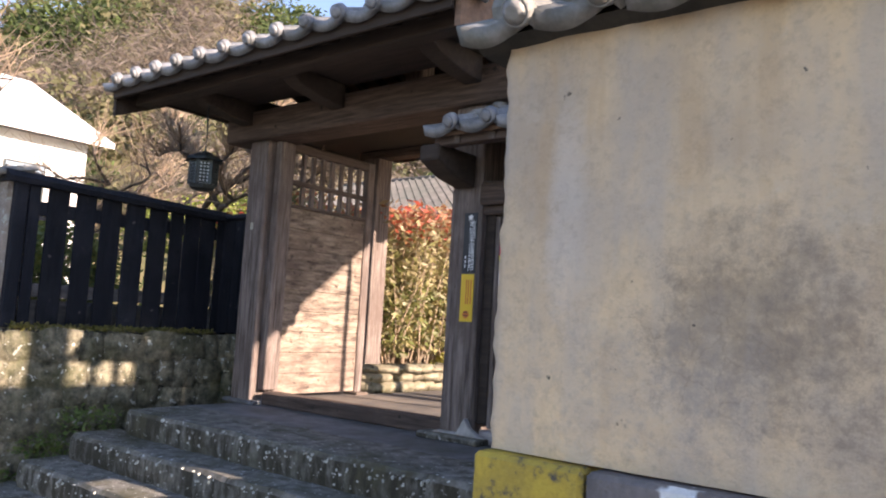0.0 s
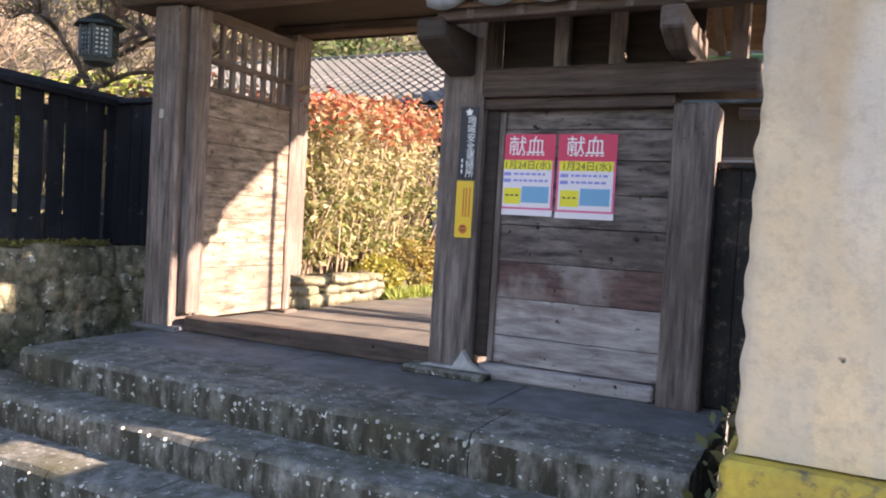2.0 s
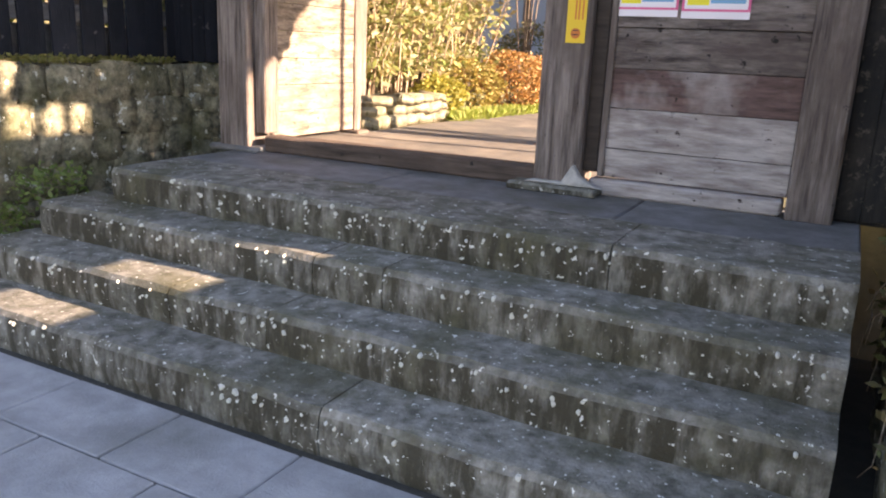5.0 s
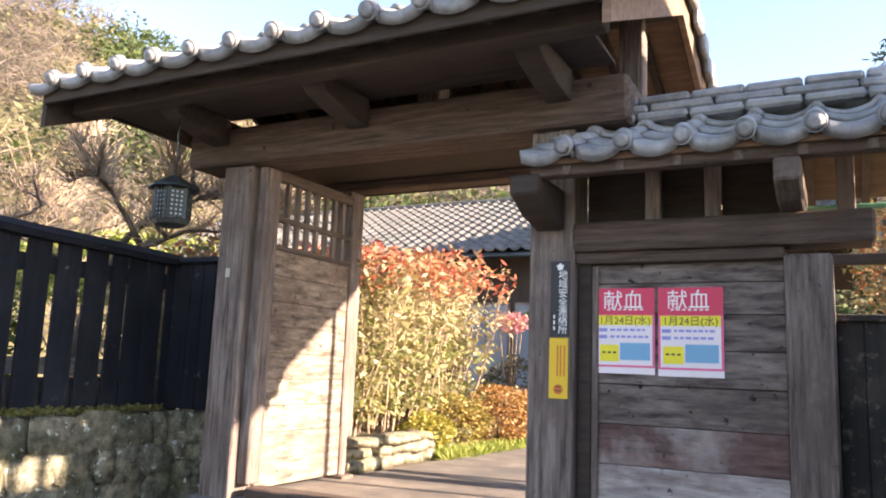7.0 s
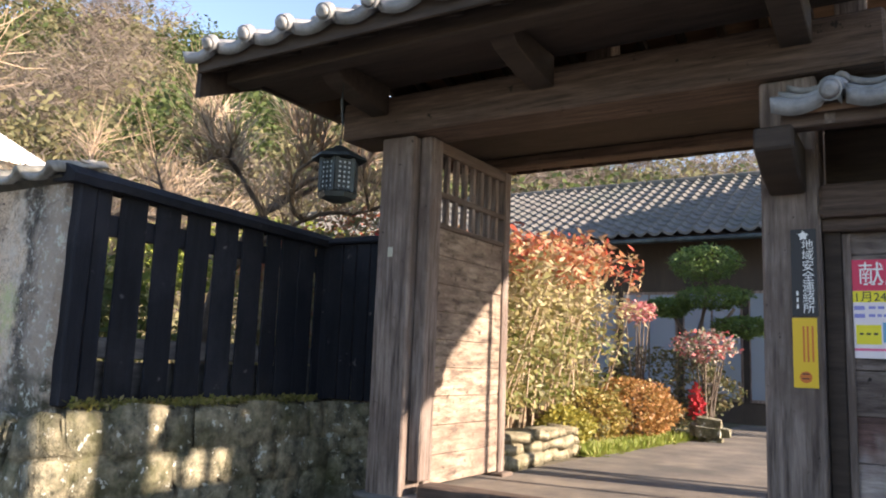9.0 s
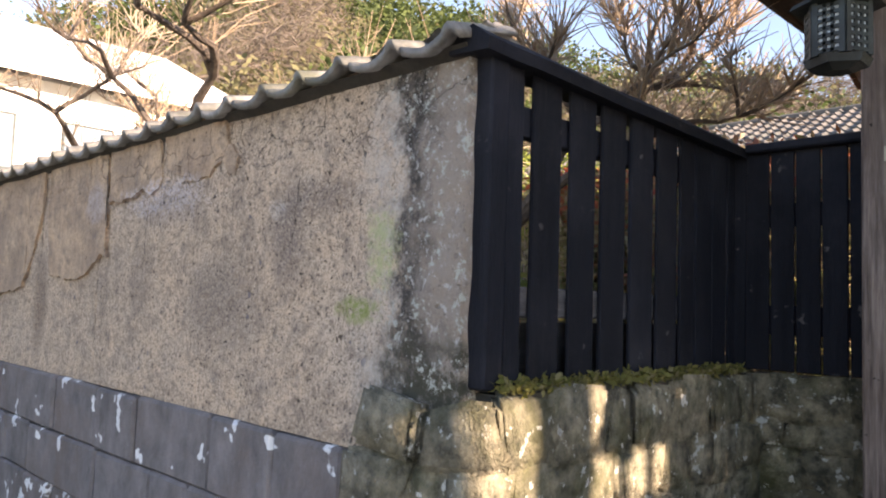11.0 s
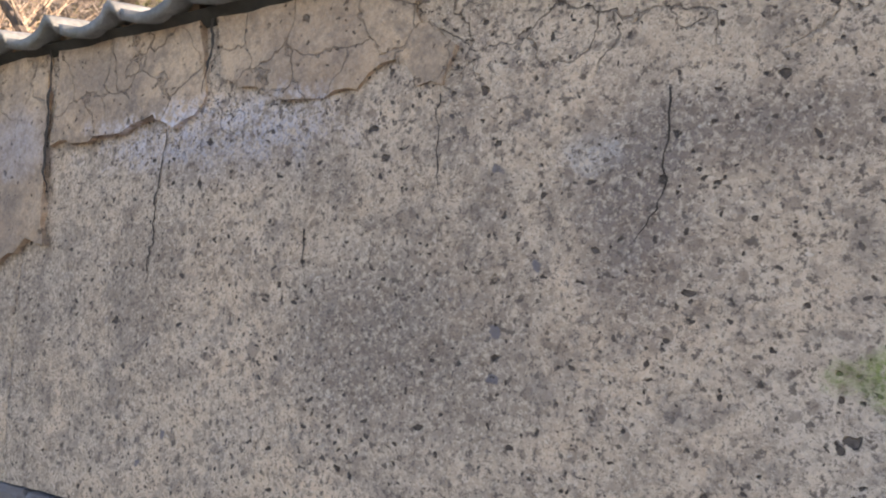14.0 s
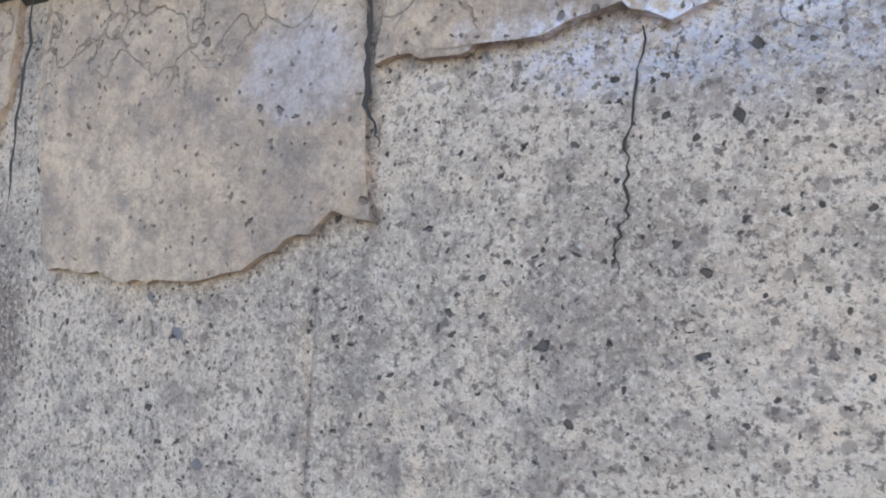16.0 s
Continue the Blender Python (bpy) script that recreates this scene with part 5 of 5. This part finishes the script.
# ---- house in the garden ----
house = thing("house", "single-storey tiled house with dark walls", "house")
HX0, HX1 = -17.0, -1.4
prism("roof_deck", [(12.5, 3.72), (16.0, 5.42), (19.5, 3.72), (16.0, 5.3)], "x", HX0, HX1, DARK_WOOD, house)
vs, fs = [], []
cols, rows = 64, 15
w = (HX1 - HX0) / cols
for r in range(rows):
    y0, z0 = 12.42 + 3.58 * r / rows, 3.76 + 1.72 * r / rows
    y1, z1 = 12.42 + 3.58 * (r + 1.15) / rows, 3.76 + 1.72 * (r + 1.15) / rows
    for c in range(cols):
        b = len(vs)
        for i in range(6):
            x = HX0 + (c + i / 5) * w
            h = (0.0, -0.02, -0.025, 0.0, 0.045, 0.0)[i]
            vs += [(x, y0, z0 + h + 0.03), (x, y1, z1 + h - 0.01), (x, y0, z0 + h - 0.015)]
        for i in range(5):
            k = b + 3 * i
            fs += [(k, k + 3, k + 4, k + 1), (k, k + 2, k + 5, k + 3)]
HTILE = material("house_roof_tile", (0.155, 0.145, 0.135), (0.09, 0.085, 0.08), (0.09, 0.095, 0.085), 3, rough=0.8, bump=0.3, fine=20)
tagged(raw("roof_tiles", vs, fs, HTILE, house), "grey curved roof tiles", kind="stuff")
for i in range(26):
    x = HX0 + i * 0.6
    box("ridge_tile", x, x + 0.595, 15.87, 16.13, 5.40, 5.53, HTILE, house, 0.03)
box("wall", HX0 + 0.6, HX1 - 0.6, 13.4, 18.6, 0.74, 3.9, material("dark_house_wall", (0.06, 0.045, 0.035), (0.035, 0.028, 0.023), None, 4, (1, 1, 0.2)), house, 0)
for i in range(6):
    x = -8.1 + i * 1.05
    win = box("window", x, x + 0.95, 13.36, 13.40, 1.1, 2.9, WOOD_Z, house, 0.004)
    for a in (0.03, 0.49):
        box("pane", x + a, x + a + 0.43, 13.34, 13.358, 1.15, 2.85, plain("window_pane", (0.22, 0.27, 0.33), 0.15), win, 0)
box("gutter", HX0, HX1, 12.36, 12.45, 3.6, 3.68, IRON, house, 0.02)

# ---- white building beyond the mud wall ----
white_house = thing("white_building", "white building with a pale sheet roof", "building")
prism("wall", [(-33.0, 0), (-21.8, 0), (-21.8, 6.0), (-27.4, 8.7), (-33.0, 6.0)], "y", 3.4, 10.4, WHITE_WALL, white_house)
prism("roof", [(-33.6, 5.95), (-27.4, 8.8), (-21.2, 5.95), (-21.2, 6.1), (-27.4, 8.95), (-33.6, 6.1)], "y", 3.0, 10.9, plain("pale_roof_sheet", (0.72, 0.70, 0.68), 0.45), white_house)
for y in (4.2, 6.2, 8.2):
    wn2 = box("window", -21.8, -21.76, y, y + 1.1, 4.0, 5.2, IRON, white_house, 0.01)
    box("pane", -21.765, -21.75, y + 0.06, y + 1.04, 4.06, 5.14, plain("far_pane", (0.2, 0.25, 0.3), 0.1), wn2, 0)
east_house = thing("house", "cream plastered house behind the side gate", "house")
box("wall", -0.9, 6.0, 13.0, 18.0, 0.7, 6.0, material("cream_plaster", (0.62, 0.54, 0.40), (0.52, 0.45, 0.34), None, 2), east_house, 0)
prism("roof", [(-1.5, 5.9), (2.5, 7.6), (6.6, 5.9)], "y", 12.4, 18.6, TILE, east_house)


# ---- bare trees ----
def bare_tree(name, label, base, height, seed, spread=0.8, levels=4, r0=0.09, twigs=5, lean=(0, 0)):
    """A pruned tree with crooked limbs and many thin upright shoots."""
    r = random.Random(seed)
    t = thing(name, label, "tree", at=base)
    limbs, fine_ = [], []

    def grow(p, d, length, rad, level):
        path, q, v = [(tuple(p), rad)], Vector(p), Vector(d)
        for i in range(4):
            v = (v + Vector([r.uniform(-0.35, 0.35) for _ in range(3)])).normalized()
            q = q + v * length / 4
            path.append((tuple(q), rad * (1 - 0.13 * (i + 1))))
            if level >= 2:
                for k in range(twigs):
                    u = (Vector([r.uniform(-1, 1), r.uniform(-1, 1), r.uniform(0.0, 1.4)]) + v * 0.5).normalized()
                    s = r.uniform(0.2, 0.55) * height / 3
                    e1 = q + u * s * 0.5
                    e2 = e1 + (u + Vector([r.uniform(-0.4, 0.4) for _ in range(3)])).normalized() * s * 0.5
                    fine_.append([(tuple(q), 0.006), (tuple(e1), 0.0045), (tuple(e2), 0.002)])
        limbs.append(path)
        if level < levels:
            for k in range(r.choice((2, 2, 3))):
                a = r.uniform(0, 2 * math.pi)
                nd = (v * 0.6 + Vector((math.cos(a) * spread, math.sin(a) * spread, r.uniform(-0.1, 0.7)))).normalized()
                grow(q, nd, length * r.uniform(0.6, 0.85), rad * 0.62, level + 1)

    grow((0, 0, -0.02), (lean[0], lean[1], 1), height * 0.42, r0, 0)
    raw("trunk", *tube_mesh(limbs, 7), BARK, t)
    raw("crown", *tube_mesh(fine_, 3), TWIG, t)
    return t


bare_tree("plum_tree", "bare crooked plum tree behind the mud wall", (-9.3, 3.7, 0.98), 4.2, 3, 1.0, 4, 0.11, 3)
bare_tree("plum_tree", "pollarded plum tree with dense pale shoots", (-8.6, 5.2, 0.98), 3.2, 8, 0.75, 4, 0.10, 9, (0.1, 0))
bare_tree("plum_tree", "bare plum tree with thin branches", (-10.9, 3.8, 0.98), 4.2, 12, 1.0, 4, 0.11, 4)
bare_tree("garden_tree", "bare garden tree with long twigs", (-8.0, 9.6, 0.74), 2.6, 15, 0.8, 3, 0.08, 6)
shrub("camellia_bush", "yellow-green evergreen bush behind the fence", (-10.2, 6.8, 2.75), (2.4, 0.6, 0.5), [(0.20, 0.26, 0.04), (0.34, 0.38, 0.08), (0.12, 0.17, 0.04)], 5000, 0.09, 41, 0.3)
shrub("camellia_bush", "dark leafy bush with a few red berries", (-7.6, 6.4, 2.3), (0.9, 0.6, 0.85), [(0.10, 0.12, 0.04), (0.18, 0.19, 0.08), (0.28, 0.18, 0.08), (0.42, 0.12, 0.07), (0.3, 0.27, 0.15)], 5200, 0.07, 42, 0.2, 20)
shrub("camellia_bush", "low green bush behind the slat fence", (-8.3, 3.7, 1.75), (1.2, 0.5, 0.62), [(0.10, 0.15, 0.03), (0.22, 0.26, 0.06), (0.30, 0.30, 0.09), (0.07, 0.10, 0.03)], 4200, 0.08, 45, 0.2, 10)
shrub("berry_bush", "cluster of bright red leaves", (-6.9, 5.9, 2.62), (0.1, 0.1, 0.08), [(0.65, 0.03, 0.03), (0.55, 0.05, 0.04)], 90, 0.06, 43, 0.1, 3)
shrub("maple_bush", "orange-leaved bush behind the side gate", (-0.6, 11.4, 3.3), (1.0, 0.6, 1.2), [(0.50, 0.22, 0.06), (0.42, 0.30, 0.14), (0.25, 0.24, 0.09), (0.5, 0.12, 0.05)], 5000, 0.08, 44, 0.2, 16)
side_rail = box("garden_rail", -1.9, 1.3, 6.5, 6.58, 2.52, 2.6, DARK_WOOD, None, 0.006)
tagged(side_rail, "dark horizontal rail behind the board fence", "rail")
for x in (-0.3, 1.2):
    box("post", x - 0.04, x + 0.04, 6.5, 6.58, 0.74, 2.52, DARK_WOOD, side_rail, 0.004)

# ---- wooded hill ----
PROFILE = [(-20, 10), (0, 14), (12, 15.2), (23, 16.2), (33, 16.5), (39, 18.5), (44, 21), (50, 22.3), (56, 24), (62, 23.2), (72, 18), (80, 14), (110, 9), (140, 5)]


def hill_point(phi, s):
    e = np.interp(phi, [p[0] for p in PROFILE], [p[1] for p in PROFILE])
    d = 42 + 55 * s
    h = math.tan(math.radians(e)) * 97 * s ** 0.85
    a = math.radians(phi)
    return np.array([-2 - d * math.sin(a), d * math.cos(a), 0.3 + h * 0.96])


vs, fs = [], []
NP, NS = 80, 14
for i in range(NP + 1):
    for j in range(NS + 1):
        vs.append(hill_point(-20 + 160 * i / NP, j / NS) - np.array([0, 0, 0.5]))
for i in range(NP):
    for j in range(NS):
        k = i * (NS + 1) + j
        fs.append((k, k + 1, k + NS + 2, k + NS + 1))
hill = raw("backdrop", vs, fs, material("hill_floor", (0.16, 0.13, 0.07), (0.09, 0.09, 0.04), None, 0.3, rough=0.95, bump=0), None, True)
tagged(hill, "wooded hillside behind the house", "hill", kind="structure")
KINDS = [("bare_woods", "brown leafless woods on the hillside", [(0.17, 0.135, 0.115), (0.23, 0.19, 0.16), (0.11, 0.09, 0.075)], 0.26, 0.5, 0.15),
         ("olive_woods", "olive and golden woods on the hillside", [(0.15, 0.145, 0.075), (0.21, 0.19, 0.10), (0.11, 0.12, 0.06)], 0.5, 0.42, 0.5),
         ("evergreen_woods", "dark evergreen trees on the hillside", [(0.035, 0.06, 0.025), (0.07, 0.10, 0.03), (0.10, 0.14, 0.04)], 0.5, 0.34, 0.5)]
spots = [[], [], []]
for i in range(1500):
    phi, s = rng.uniform(-15, 110), rng.random() ** 0.8
    c = hill_point(phi, s)
    v = noise.noise(Vector(c * 0.055)) + rng.normal(0, 0.16)
    k = 2 if v > 0.14 else 1 if v > -0.08 else 0
    spots[k].append((c, rng.uniform(1.5, 3.4)))
for k, (nm, lab, cols_, size, asp, sh) in enumerate(KINDS):
    pts = [cloud(rng, 130, c + np.array([0, 0, r * 0.6]), (r, r, r * 1.15), sh) for c, r in spots[k]]
    ob = raw(nm, *leaves(np.vstack(pts), 0.6 if k else 1.2, 50 + k, 0.0, (0.07, 0.5, 0.55)[k]), leaf_material(nm + "_leaves", cols_, 0.8))
    tagged(ob, lab, "trees", kind="stuff")
fir = thing("evergreen_tree", "dark ragged evergreen behind the side gate", "tree", at=(0.7, 22.5, 0))
raw("trunk", *tube_mesh([[((0, 0, -0.06), 0.3), ((0.1, 0, 5), 0.2), ((0, 0, 9.5), 0.08)], [((0, 0, 6), 0.1), ((-1.5, 0, 8), 0.04)], [((0, 0, 6.5), 0.1), ((1.6, 0, 8.4), 0.04)]], 7), BARK, fir)
pts = np.vstack([cloud(rng, 260, (u, rng.uniform(-1.0, 1.0), rng.uniform(6.4, 10.6 - 0.12 * (u - 0.8) ** 2)), (0.85, 0.8, 0.6), 0.1) for u in rng.uniform(-2.2, 3.6, 44)])
raw("crown", *leaves(pts, 0.22, 60, aspect=0.3), leaf_material("fir_leaves", [(0.03, 0.05, 0.03), (0.06, 0.08, 0.04)]), fir)

# ---- horn loudspeaker on a pole behind the side gate ----
speaker = thing("horn_loudspeaker", "grey horn loudspeaker on a slim metal pole", "loudspeaker", at=(-0.78, 5.6, 0.74))
HORN = material("grey_painted_metal", (0.20, 0.21, 0.22), (0.14, 0.145, 0.15), None, 8, rough=0.5, bump=0.1)
vs, fs = tube_mesh([[((-0.5, 0, 3.5), 0.205), ((-0.485, 0, 3.5), 0.21), ((-0.44, 0, 3.5), 0.165), ((-0.36, 0, 3.5), 0.115), ((-0.2, 0, 3.5), 0.065), ((-0.14, 0, 3.5), 0.06)]], 24)
raw("bell", vs, fs, HORN, speaker, True)
vs, fs = tube_mesh([[((-0.15, 0, 3.5), 0.075), ((-0.02, 0, 3.5), 0.075), ((0.0, 0, 3.5), 0.05)]], 16)
raw("driver", vs, fs, HORN, speaker)
raw("pole", *tube_mesh([[((0, 0, -0.02), 0.03), ((0, 0, 3.75), 0.03)]], 10), IRON, speaker)
box("bracket", -0.12, 0.03, -0.03, 0.03, 3.4, 3.425, IRON, speaker, 0.004)

# ---- street flagstones ----
FLAG = block(bmesh.new(), 0.004, 0.596, 0.004, 0.396, -0.05, 0.0, 0.006)
flag_me = bpy.data.meshes.new("flagstone")
FLAG.to_mesh(flag_me)
FLAG.free()
flag_me.materials.append(PAVE)
for j in range(6):
    for i in range(20):
        ob = new("flagstone", flag_me)
        ob.parent = pavement
        ob.matrix_basis = pose(-9.6 + 0.6 * i + (0.3 if j % 2 else 0), -0.25 + 0.4 * j, random.uniform(-0.002, 0.002))
